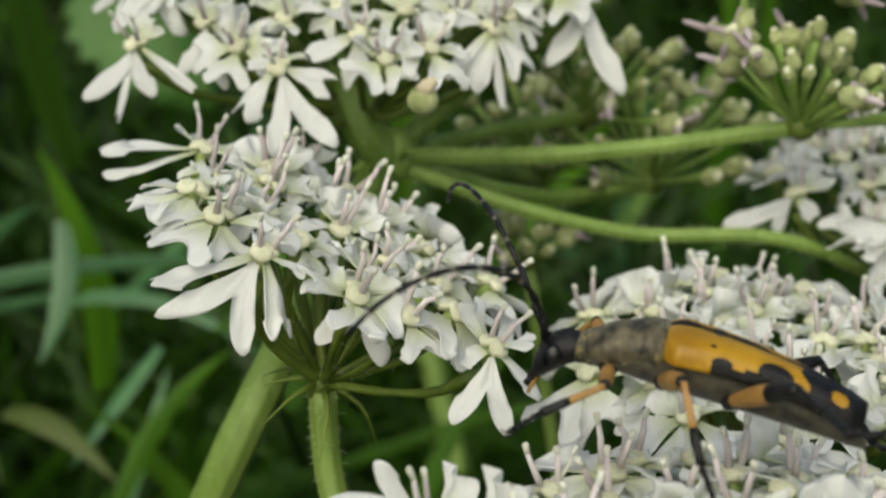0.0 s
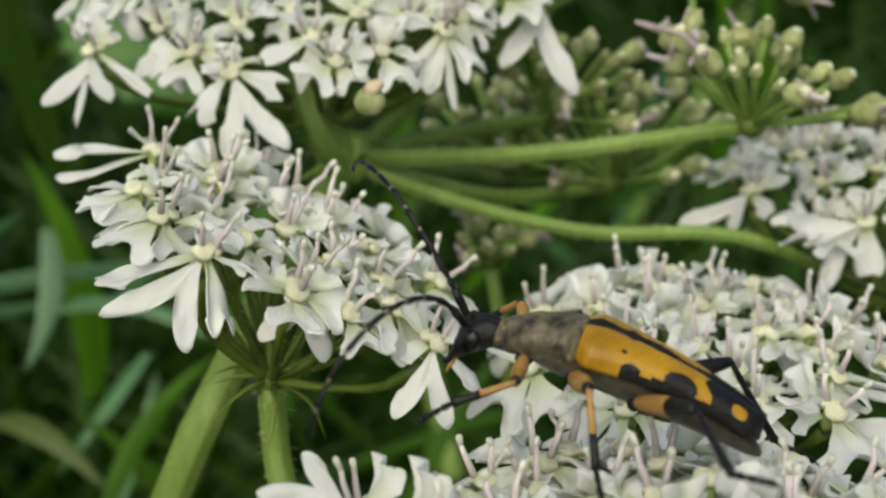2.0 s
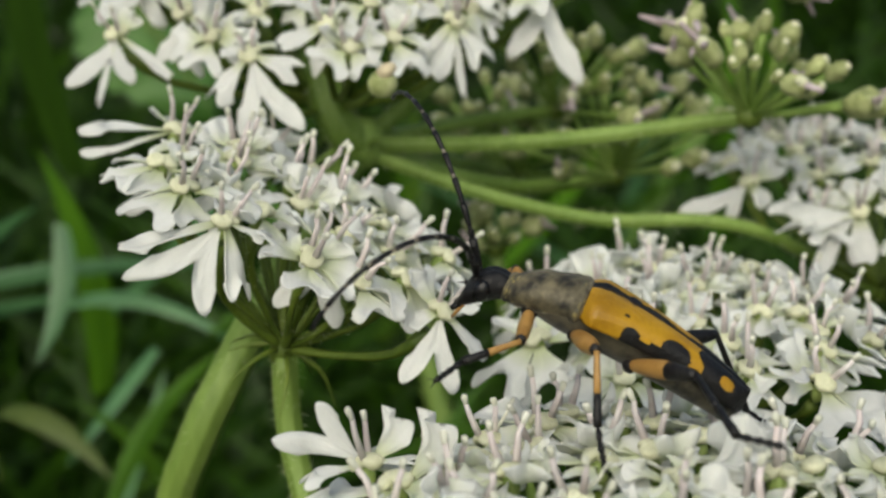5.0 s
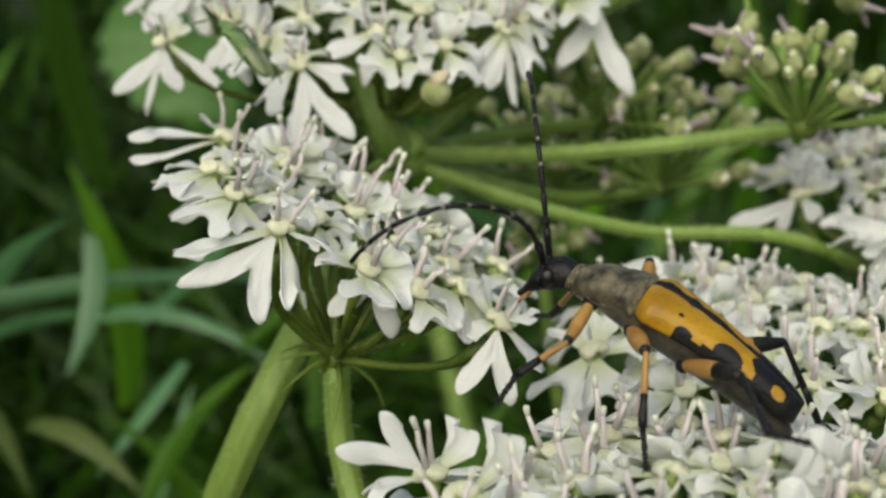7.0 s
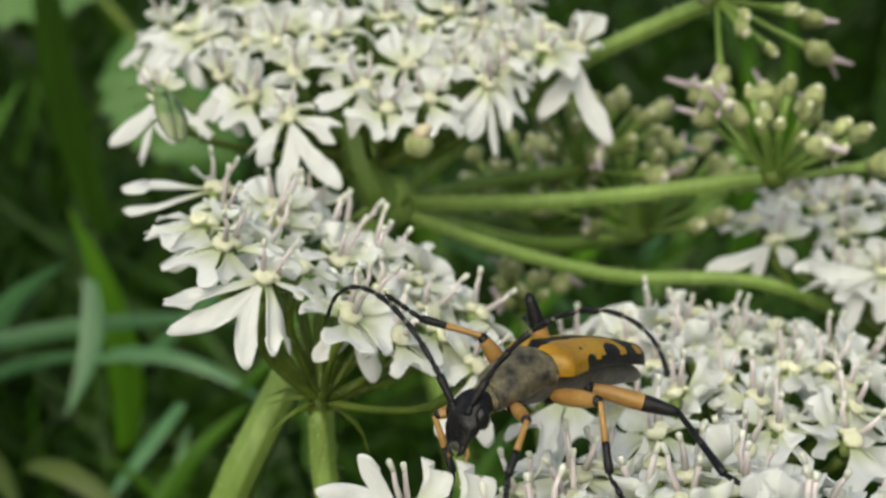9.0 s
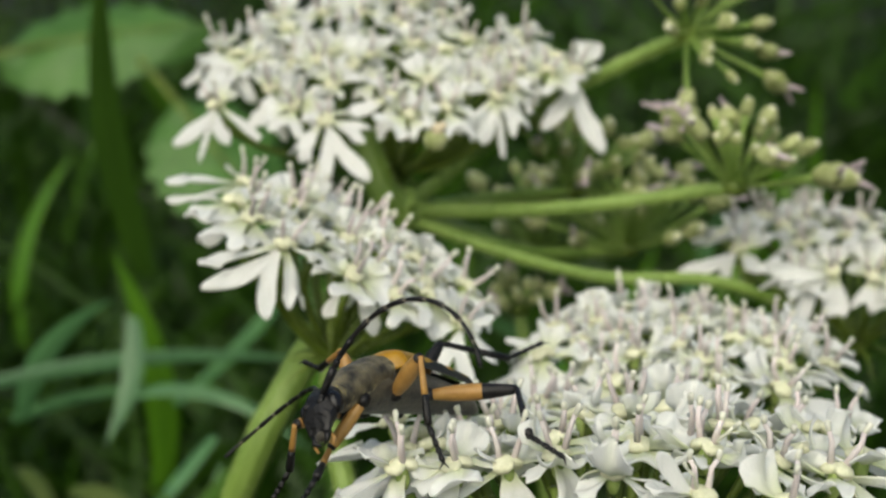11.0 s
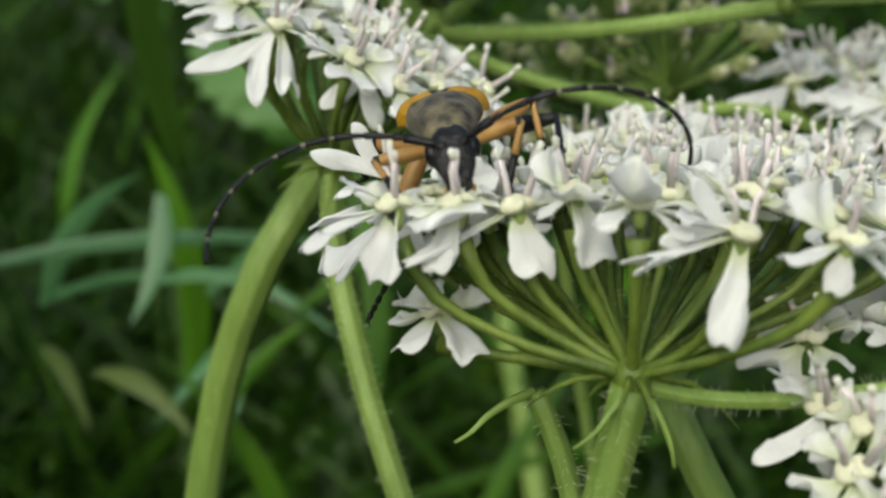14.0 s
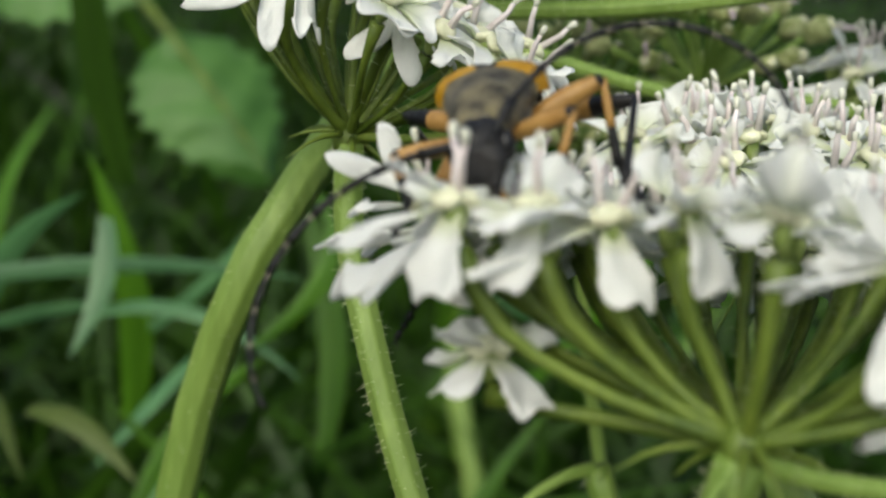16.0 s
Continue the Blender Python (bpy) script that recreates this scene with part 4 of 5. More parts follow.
M_HEAD = umbellet("white hogweed flower head seen edge-on", (0.022, 0.002, 0.3775), (0, 0, 1), (1, 0, 0), 0.0095, 0.0125, 0.001,
                  [(-107, 0.29, -9), (-21, 0.33, -9), (144, 0.67, -9), (-33, 0.66, -9)], 27, 4, 0.6, 2.8, (0, 0), 1.08, 0.3, grow=1.2)
key_flower(M_HEAD, (-1.07, -3.49, 9.41), [(-4.42, -1.91, -2.8, 2.4, 0), (0.6, -1.54, -3.41, 2.2, 0), (2.73, -0.89, -1.23, 1.8, 1)], 400, (0, 0), 0.0125, 0.001)
key_flower(M_HEAD, (3.82, -1.46, 9.39), [(1.96, -1.27, -2.59, 2.2, 0), (-2.18, -1.4, -2.6, 1.6, 0)], 401, (0, 0), 0.0125, 0.001)
key_flower(M_HEAD, (-6.78, 4.93, 9.05), [(0.71, -0.86, -1.89, 1.8, 1), (2.88, -0.84, -1.01, 1.6, 0), (-2.48, -0.98, -1.29, 1.6, 0)], 402, (0, 0), 0.0125, 0.001)
key_flower(M_HEAD, (6.92, -4.43, 9.07), [(1.68, -1.1, -2.23, 1.8, 0), (-1.47, -1.32, -2.67, 1.6, 0)], 403, (0, 0), 0.0125, 0.001)
R_HEAD = umbellet("white and pinkish hogweed flower head going over", (0.0425, 0.025, 0.38), (0, -0.1, 1), (1, 0, 0), 0.0095, 0.015, 0.0015,
                  [(-112, 0.70, -9), (-93, 0.74, -9), (-169, 0.78, -9), (-157, 0.39, -9)], 24, 6, 0.6, 2.85, (0, 0.006), 0.95, 0, grow=1.2)
key_flower(R_HEAD, (-3.95, -3.76, 8.76), [(-6.37, -1.32, 0.93, 2.4, 0), (-5.63, -1.77, -1, 1.8, 0), (-3.76, -3, -4.56, 2.2, 0), (0.07, -2.23, -3.89, 2.4, 0)], 600, (0, 0.006), 0.015, 0.0015)
key_flower(R_HEAD, (-0.55, -5.1, 8.68), [(-1.51, -1.72, -2.8, 2, 1), (0.74, -1.57, -2.72, 2, 0)], 601, (0, 0.006), 0.015, 0.0015)
key_flower(R_HEAD, (-11.5, 3.83, 8.59), [(-6.16, -2.42, -2.26, 2, 0), (-1.52, -1.61, -2.6, 2.4, 0), (1.34, -1.06, -1.74, 2, 0), (-1.87, 0.12, 3.21, 1.6, 0)], 602, (0, 0.006), 0.015, 0.0015)
key_flower(R_HEAD, (-5.35, 3.73, 9.28), [(-2.38, -0.94, -0.92, 1.8, 1), (1.06, -0.64, -0.98, 1.8, 1)], 603, (0, 0.006), 0.015, 0.0015)
B_HEAD = umbellet("small white hogweed flower head low beside the stalks", (0.03, -0.036, 0.3735), (-0.15, -0.45, 1), (1, 0, 0), 0.0085, 0.011, 0.001,
                  [(173, 0.66, -9), (111, 0.52, -9), (169, 0.16, -9)], 12, 7, 0.5, 2.6, (0, 0), 0.85, 0, grow=1.15)
key_flower(B_HEAD, (-7.23, 0.94, 8.06), [(-3.43, -2.44, -0.92, 1.26, 0), (0.07, -2.4, -2.06, 1.62, 0), (-2.48, 0.21, 1.99, 1.17, 1)], 700, (0, 0), 0.011, 0.001)
key_flower(B_HEAD, (-2.06, 5.35, 8.23), [(-2.91, -0.73, 0.78, 1.62, 1), (-0.72, -1.7, -1.3, 1.62, 1), (-0.96, 0.53, 1.64, 1.44, 1)], 701, (0, 0), 0.011, 0.001)
key_flower(B_HEAD, (-1.72, 0.34, 8.47), [(-3.7, -0.88, 1.05, 1.8, 0), (-2.52, -1.81, -0.72, 1.44, 0)], 702, (0, 0), 0.011, 0.001)
fruiting_umbellet("green seed head with pinkish tips", (0.0289, 0.0210, 0.3963), (0.25, -0.1, 1), (1, 0, 0), 0.0062, 0.0068, 27, 5, 1)
fruiting_umbellet("green seed head on a slanting stalk", (0.0248, 0.0281, 0.4104), (0.45, -0.75, 0.4), (1, 0, 0), 0.0048, 0.0075, 20, 8, 1)
fruiting_umbellet("green seed head behind the stalks", (0.0211, 0.0418, 0.3860), (0, -0.2, 1), (1, 0, 0), 0.009, 0.0085, 26, 9)
fruiting_umbellet("dull green seed head behind the stalks", (0.0117, 0.0542, 0.3829), (0, -0.2, 1), (1, 0, 0), 0.009, 0.0085, 26, 10)
fruiting_umbellet("olive green seed head with a few pinkish tips", (0.0150, 0.0420, 0.3925), (0.3, -0.3, 1), (1, 0, 0), 0.0075, 0.0075, 22, 14, 1)
fruiting_umbellet("small withered pinkish brown head behind the beetle", (0.0090, 0.0349, 0.3809), (0, -0.2, 1), (1, 0, 0), 0.0022, 0.0026, 9, 12, 2)


# upper umbel: main stalk and the stalks of its heads
stem("main_stalk", [(-0.0300, 0.0140, 0.0000), (-0.0235, 0.0115, 0.3350), (-0.0173, 0.0118, 0.3691), (-0.0144, 0.0102, 0.3757), (-0.0124, 0.0131, 0.3792), (-0.0078, 0.0205, 0.3865), (-0.0033, 0.0278, 0.3924)], 0.0018, 0.0015, "thick ribbed green main stalk with fine bristles", 900, 9, 11)
stem("head_stalk", [(-0.0033, 0.0278, 0.3924), (-0.0048, 0.0289, 0.3940), (-0.0050, 0.0300, 0.3952)], 0.0012, 0.0011, "short green stalk under the large flower head", 120, 7, 12)
stem("head_stalk", [(-0.0033, 0.0274, 0.3924), (-0.0045, 0.0265, 0.3939), (-0.0064, 0.0278, 0.3983), (-0.0077, 0.0305, 0.4012)], 0.0017, 0.0014, "thick green stalk rising to the large flower head", 140, 7, 18)
stem("head_stalk", [(-0.0033, 0.0278, 0.3924), (0.0128, 0.0244, 0.3935), (0.0289, 0.0210, 0.3963)], 0.00078, 0.00068, "long green stalk of a seed head", 200, 6, 13)
stem("head_stalk", [(-0.0030, 0.0278, 0.3919), (0.0084, 0.0248, 0.3885), (0.0166, 0.0243, 0.3867), (0.0281, 0.0225, 0.3867), (0.0425, 0.0250, 0.3797)], 0.00064, 0.00056, "long arching green stalk of a flower head", 260, 6, 14)
stem("head_stalk", [(-0.0033, 0.0282, 0.3920), (0.0101, 0.0333, 0.3872), (0.0211, 0.0418, 0.3858)], 0.0008, 0.0007, "green stalk of a seed head at the back", 100, 6, 15)
stem("head_stalk", [(-0.0033, 0.0282, 0.3924), (0.0105, 0.0330, 0.4025), (0.0199, 0.0309, 0.4076), (0.0248, 0.0281, 0.4102)], 0.0008, 0.0008, "slanting green stalk of a seed head", 140, 6, 16)
stem("head_stalk", [(-0.0033, 0.0284, 0.3922), (0.0053, 0.0422, 0.3871), (0.0117, 0.0541, 0.3827)], 0.0008, 0.0008, "green stalk of a dull seed head", 60, 6, 17)
def umbel_hub(at):
    """The swollen node from which the stalks of the upper umbel part, with a few narrow bracts."""
    r = random.Random(51)
    hb = empty("umbel_hub", Matrix.Translation(at), "swollen pale green node where the stalks part", "stem")
    v, f = ball((0, 0, 0), 2.4 * mm, 2.0 * mm, 2.3 * mm, 20, 14)
    v = [c * (1 + 0.16 * noise.noise(c * 700) + 0.06 * math.cos(9 * math.atan2(c.y, c.x))) for c in v]
    part("node", mesh_of("node", v, f, [M_STEM]), hb)
    for k in range(7):
        a = radians(51 * k + r.uniform(-15, 15))
        d = Vector((math.cos(a), math.sin(a), 0))
        L = r.uniform(3, 6) * mm
        pts = spline([d * 1.6 * mm, d * L * 0.6 + Vector((0, 0, r.uniform(-0.6, 1.2) * mm)), d * L + Vector((0, 0, r.uniform(-2.5, 2.0) * mm))], 7)
        part("bract", mesh_of("bract", *tube(pts, [0.42 * mm, 0.38 * mm, 0.32 * mm, 0.25 * mm, 0.18 * mm, 0.1 * mm, 0.03 * mm], 6), [M_STEM]), hb)
    return hb


umbel_hub((-0.0033, 0.0276, 0.3926))
stem("head_stalk", [(-0.0033, 0.0284, 0.3924), (0.0062, 0.0364, 0.3925), (0.0150, 0.0420, 0.3923)], 0.0007, 0.0006, "green stalk of an olive seed head", 60, 6, 19)
# lower umbel: its stalks meet well below the heads
LOW_GROUP = [N_HEAD, B_HEAD]
stem("head_stalk", [(0.0120, -0.0040, 0.3250), (-0.0005, -0.0085, 0.3600), (-0.0050, -0.0050, 0.3725), (-0.0070, -0.0022, 0.3800), (-0.0072, -0.0016, 0.3848)], 0.001, 0.0009, "bristly green stalk of the tilted flower head", 420, 7, 21)
LOW_GROUP.append(stem("head_stalk", [(0.0120, -0.0040, 0.3250), (0.0095, -0.0320, 0.3520), (0.0108, -0.0372, 0.3710), (0.0125, -0.0376, 0.3807)], 0.0012, 0.001, "bristly green stalk under the feeding place", 700, 7, 22))
stem("back_stalk", [(0.0530, 0.3005, 0.0000), (0.0210, 0.2905, 0.1509), (0.0130, 0.2905, 0.2109), (0.0062, 0.3005, 0.2436), (0.0010, 0.3065, 0.2632), (-0.0015, 0.3105, 0.2763), (-0.0024, 0.3150, 0.2910)], 0.0052, 0.003, "plain green plant stalk behind the flower heads", 0, 7, 23)
stem("head_stalk", [(0.0500, 0.0040, 0.0000), (0.0359, -0.0036, 0.2817), (0.0217, -0.0112, 0.3634), (0.0193, -0.0114, 0.3676), (0.0177, -0.0108, 0.3702), (0.0220, 0.0020, 0.3772)], 0.0019, 0.0012, "green stalk of the edge-on flower head", 80, 7, 24)
LOW_GROUP.append(stem("flower_stalk", [(0.0126, -0.0373, 0.3807), (0.0151, -0.0370, 0.3801), (0.0196, -0.0367, 0.3799), (0.0234, -0.0369, 0.3805), (0.0282, -0.0369, 0.3815)], 0.00045, 0.0004, "long thin green stalk of an outer floret", 90, 6, 27))
LOW_GROUP.append(stem("head_stalk", [(0.0120, -0.0040, 0.3250), (0.0104, -0.0323, 0.3706), (0.0090, -0.0316, 0.3753), (0.0078, -0.0314, 0.3780)], 0.0008, 0.0006, "short bristly green stalk of a bud", 220, 7, 28))
LOW_GROUP.append(stem("bract", [(0.0077, -0.0316, 0.3780), (0.0067, -0.0322, 0.3778), (0.0053, -0.0328, 0.3770), (0.0043, -0.0333, 0.3761), (0.0036, -0.0335, 0.3757)], 0.0003, 8e-05, "narrow pale green curling bract", 0, 4, 29))
LOW_GROUP.append(stem("bract", [(0.0128, -0.0377, 0.3806), (0.0136, -0.0387, 0.3799), (0.0142, -0.0393, 0.3788), (0.0146, -0.0396, 0.3773)], 0.00022, 6e-05, "narrow pale green hanging bract", 0, 4, 30))
LOW_GROUP.append(stem("bract", [(0.0122, -0.0381, 0.3806), (0.0114, -0.0388, 0.3796), (0.0104, -0.0396, 0.3786), (0.0097, -0.0397, 0.3781)], 0.00022, 6e-05, "narrow pale green curling bract", 0, 4, 31))
LOW_GROUP.append(stem("head_stalk", [(0.0120, -0.0040, 0.3250), (0.0260, -0.0240, 0.3520), (0.0300, -0.0350, 0.3732)], 0.0011, 0.0009, "green stalk of the low flower head", 80, 7, 25))
stem("lower_stalk", [(0.0200, 0.0100, 0.0000), (0.0150, -0.0020, 0.2000), (0.0120, -0.0040, 0.3250)], 0.0028, 0.0021, "thick ribbed lower main stalk rising from the ground", 0, 9, 26)
stem("head_stalk", [(0.0300, 0.0500, 0.0000), (0.0290, 0.0469, 0.2809), (0.0120, 0.0369, 0.3609), (0.0090, 0.0349, 0.3809)], 0.0009, 0.0006, "thin green stalk of the withered head", 0, 6, 32)
withered_floret(H_HEAD, (0.0045, -0.0185, 0.0132))



# ---------------------------------------------------------------- the beetle
def black_mark(x, w):
    """Black markings of a wing case: x from 0 (shoulder) to 1 (tip), w from 0 (seam) to 1 (outer edge)."""
    wob = 0.025 * math.sin(9 * w + 2) + 0.015 * math.sin(23 * x)
    seam = 0.075 + 0.03 * math.sin(20 * x) + 0.09 * math.exp(-((x - 0.25) / 0.03) ** 2)
    if w < seam or x < 0.012:
        return True
    if x > 0.69 + 0.05 * (w - 0.5) + wob and not ((x - 0.86) / 0.045) ** 2 + ((w - 0.56) / 0.2) ** 2 < 1:
        return True
    if w > 0.86 + wob - 0.06 * (x > 0.4) and x > 0.24:
        return True
    if ((x - 0.545) / 0.085) ** 2 + ((w - 0.74) / 0.34) ** 2 < 1 + 4 * wob:
        return True
    if ((x - 0.235) / 0.014) ** 2 + ((w - 0.5) / 0.05) ** 2 < 1 + 8 * wob:
        return True
    return ((x - 0.29) / 0.05) ** 2 + ((w - 0.84) / 0.12) ** 2 < 1 + 4 * wob


def elytron_mesh(s):
    """One wing case, seam at y = 0, arched, narrowing to the tip. s: +1 or -1 side."""
    nx, nw = 100, 44
    L = 10.1 * mm
    verts, faces, idx = [], [], []
    for i in range(nx + 1):
        x = i / nx
        half = (2.80 - 1.66 * x ** 0.75) * mm * min(1, 0.62 + 0.38 * math.sin(min(1, x * 11) * math.pi / 2)) * (1 - 0.75 * max(0, (x - 0.9) / 0.1) ** 2.5)
        for j in range(nw + 1):
            w = j / nw
            a = w * radians(93)
            y = half * math.sin(a) ** 0.88
            z = (1.68 - 0.42 * x) * mm * (max(0.0, math.cos(a)) ** 0.62 - 0.07 * math.exp(-(w / 0.06) ** 2)) * min(1, 0.8 + 0.2 * math.sin(min(1, x * 9) * math.pi / 2)) - 1.75 * mm * x ** 2.0
            verts.append((0.75 * mm - L * x, s * (y + 0.03 * mm), z + 2.12 * mm))
    st = nw + 1
    for i in range(nx):
        for j in range(nw):
            a = i * st + j
            q = (a, a + st, a + st + 1, a + 1)
            faces.append(q if s < 0 else tuple(reversed(q)))
            idx.append(1 if black_mark((i + 0.5) / nx, (j + 0.5) / nw) else 0)
    return mesh_of("wing_case", verts, faces, [M_ORANGE, M_BLACK], idx)


def lathe(profile, sides=20, flat=1.0):
    """Body of oval cross-sections along x: (x, half width, half height, z)."""
    verts, faces = [], []
    for x, hw, hh, z in profile:
        for k in range(sides):
            a = 2 * math.pi * k / sides
            verts.append((x * mm, hw * mm * math.cos(a), (z + hh * math.sin(a)) * mm))
    for i in range(len(profile) - 1):
        for k in range(sides):
            k2 = (k + 1) % sides
            faces.append((i * sides + k, i * sides + k2, (i + 1) * sides + k2, (i + 1) * sides + k))
    faces.append(tuple(range(sides)))
    faces.append(tuple(reversed(range((len(profile) - 1) * sides, len(profile) * sides))))
    return verts, faces


def smooth_profile(keys, n):
    k = np.array(keys, float)
    t = np.linspace(0, len(k) - 1, n)
    pts = spline_np(k, t)
    return [tuple(p) for p in pts]


def spline_np(k, t):
    out = []
    for u in t:
        i = min(int(u), len(k) - 2)
        f = u - i
        a, b, c, d = k[max(i - 1, 0)], k[i], k[i + 1], k[min(i + 2, len(k) - 1)]
        out.append(0.5 * (2 * b + (c - a) * f + (2 * a - 5 * b + 4 * c - d) * f * f + (3 * b - a - 3 * c + d) * f ** 3))
    return out


def limb_mesh(name, length, r0, r1, r2, mats, split=1.0, bow=0.0, sides=9):
    """A leg joint along +x from the origin; r0, r1, r2 at base, middle and end; the second material past the split."""
    n = 14
    pts = [(length * i / (n - 1), 0, bow * 4 * (i / (n - 1)) * (1 - i / (n - 1))) for i in range(n)]
    rr = []
    for i in range(n):
        u = i / (n - 1)
        rr.append((r0 * (1 - u) * (1 - 2 * u) + 4 * r1 * u * (1 - u) + r2 * u * (2 * u - 1)))
    v, f = tube(pts, rr, sides)
    idx = []
    for k in range(n - 1):
        idx += [0 if (k + 0.5) / (n - 1) < split else 1] * sides
    idx += [0, len(mats) - 1]
    return mesh_of(name, v, f, mats, idx)


def tarsus_geo(length, x0):
    """Foot of four little joints and two claws, from x0 on."""
    ch = []
    x = x0
    for k, q in enumerate((0.36, 0.24, 0.18, 0.22)):
        L = length * q
        ch.append(tube([(x, 0, 0), (x + L * 0.6, 0, 0), (x + L * 0.95, 0, 0)], [0.13 * mm, 0.19 * mm, 0.12 * mm], 6))
        x += L
    for s in (-1, 1):
        ch.append(tube([(x, 0, 0), (x + 0.35 * mm, s * 0.3 * mm, -0.15 * mm)], [0.07 * mm, 0.02 * mm], 4))
    v, f, _ = join(*ch)
    return v, f


def shin_mesh(tl, ft, hind):
    """Shin along +x with the jointed foot bent up from its end."""
    n = 10
    pts = [(tl * i / (n - 1), 0, 0) for i in range(n)]
    a = tube(pts[:6], [0.17 * mm, 0.17 * mm, 0.18 * mm, 0.19 * mm, 0.2 * mm, 0.21 * mm], 8)
    b = tube(pts[5:], [0.21 * mm, 0.22 * mm, 0.23 * mm, 0.25 * mm, 0.23 * mm], 8)
    v, f = tarsus_geo(ft, 0.0)
    turn = Matrix.Rotation(radians(-28), 3, 'Y')
    foot = ([turn @ Vector(p) + Vector((tl, 0, 0)) for p in v], f)
    v, f, ix = join(a, b, foot)
    return mesh_of("shin", v, f, [M_LEG, M_BLACK], [0 if (i == 0 and not hind) else 1 for i in ix])


def antenna_mesh(length, curl):
    """Eleven jointed pieces in an arc in the x-z plane, starting along +x and bowing over."""
    ch, mats = [], []
    p = Vector((0, 0, 0))
    done = 0.0
    parts_len = [1.3, 0.35] + [1.0] * 9
    tot = sum(parts_len)
    for k, q in enumerate(parts_len):
        L = length * q / tot
        mid = []
        for j in range(4):
            mid.append(p.copy())
            ang = radians(curl) * ((done + q * (j + 0.5) / 4) / tot) ** 1.35
            p = p + Vector((math.cos(ang), 0, -math.sin(ang))) * (L / 4)
        mid.append(p.copy())
        done += q
        r = 0.185 * mm - 0.006 * mm * k
        if k == 0:
            r *= 1.25
        knee = mid[0].lerp(mid[1], 0.7)
        ch.append(tube([mid[0], knee], [r * 0.72, r * 0.82], 7))
        mats.append(1 if k > 3 else 0)
        ch.append(tube([knee] + mid[1:], [r * 0.82, r * 0.88, r * 0.95, r * 1.06, r * 1.1], 7))
        mats.append(0)
    v, f, ix = join(*ch)
    return mesh_of("antenna", v, f, [M_BLACK, M_RING], [mats[i] for i in ix])


def beetle():
    bt = empty("longhorn_beetle", Matrix(), "black and orange longhorn beetle on the white flower head", "beetle")
    belly = lathe(smooth_profile([(3.2, 0.9, 0.75, 1.4), (1.5, 1.7, 1.3, 1.7), (-1.5, 1.7, 1.4, 1.55), (-5, 1.36, 1.15, 0.95), (-7.6, 1.0, 0.8, 0.3), (-9.0, 0.62, 0.5, -0.2), (-9.7, 0.2, 0.16, -0.5)], 28))
    part("abdomen", mesh_of("abdomen", *belly, [M_BELLY]), bt, label="grey-brown downy underside")
    for s in (-1, 1):
        part("wing_case", elytron_mesh(s), bt, label="glossy orange wing case with black blotches")
    keys = [(0.6, 1.95, 1.15, 2.35), (0.95, 2.08, 1.3, 2.36), (1.5, 1.84, 1.3, 2.26), (2.3, 1.68, 1.28, 2.1), (3.2, 1.56, 1.2, 1.9), (4.0, 1.3, 1.04, 1.66), (4.55, 1.0, 0.86, 1.46), (4.8, 1.06, 0.86, 1.4), (5.0, 0.84, 0.68, 1.36)]
    prof = [(x, w * (1 + 0.02 * math.sin(9 * x)), h, z) for x, w, h, z in smooth_profile(keys, 40)]
    v, f = lathe(prof, 28)
    v = [Vector((p[0], p[1] * k, 2.0 * mm + (p[2] - 2.0 * mm) * k)) for p, k in ((p, 1 + 0.05 * noise.noise(Vector(p) * 1500) + 0.035 * noise.noise(Vector(p) * 4500)) for p in v)]
    gold = []
    for i in range(39):
        for k in range(28):
            a = 2 * math.pi * (k + 0.5) / 28
            low = math.sin(a) < -0.4
            edge = prof[i][0] > 4.4 or prof[i][0] < 1.0
            gold.append(1 if (edge or low) and noise.noise(Vector((i * 0.55, k * 0.5, 3.1))) > 0.16 else 0)
    part("pronotum", mesh_of("pronotum", v, f, [M_PRONOTUM, M_GOLD], gold + [0, 0]), bt, label="dark thorax dusted with golden hairs")
    hv, hf = lathe(smooth_profile([(4.5, 0.72, 0.66, 1.4), (4.8, 0.8, 0.75, 1.35), (5.3, 0.96, 0.92, 1.3), (5.9, 1.14, 1.08, 1.05), (6.4, 1.16, 1.1, 0.68), (6.8, 0.95, 0.95, 0.25), (7.0, 0.78, 0.7, -0.2), (7.08, 0.6, 0.44, -0.48), (7.08, 0.33, 0.22, -0.62)], 34), 28)
    hv = [Vector((p[0] + 0.0001 * noise.noise(Vector(p) * 3000), p[1] * k, p[2] - 0.00022 * math.exp(-(p[1] / 0.00025) ** 2) * (p[2] > 0.0012))) for p, k in ((p, 1 + 0.06 * noise.noise(Vector(p) * 2600)) for p in hv)]
    head = part("head", mesh_of("head", hv, hf, [M_BLACK]), bt)
    for s in (-1, 1):
        part("eye", mesh_of("eye", *ball((6.05 * mm, s * 1.06 * mm, 0.9 * mm), 0.5 * mm, 0.38 * mm, 0.66 * mm, 12, 8), [M_EYE]), head)
        part("socket", mesh_of("socket", *ball((6.55 * mm, s * 0.52 * mm, 1.25 * mm), 0.3 * mm, 0.28 * mm, 0.26 * mm, 9, 6), [M_BLACK]), head)
        part("mandible", mesh_of("mandible", *tube([(6.9 * mm, s * 0.48 * mm, -0.5 * mm), (7.2 * mm, s * 0.48 * mm, -0.9 * mm), (7.15 * mm, s * 0.08 * mm, -1.2 * mm)], [0.22 * mm, 0.17 * mm, 0.05 * mm], 7), [M_BLACK]), head)
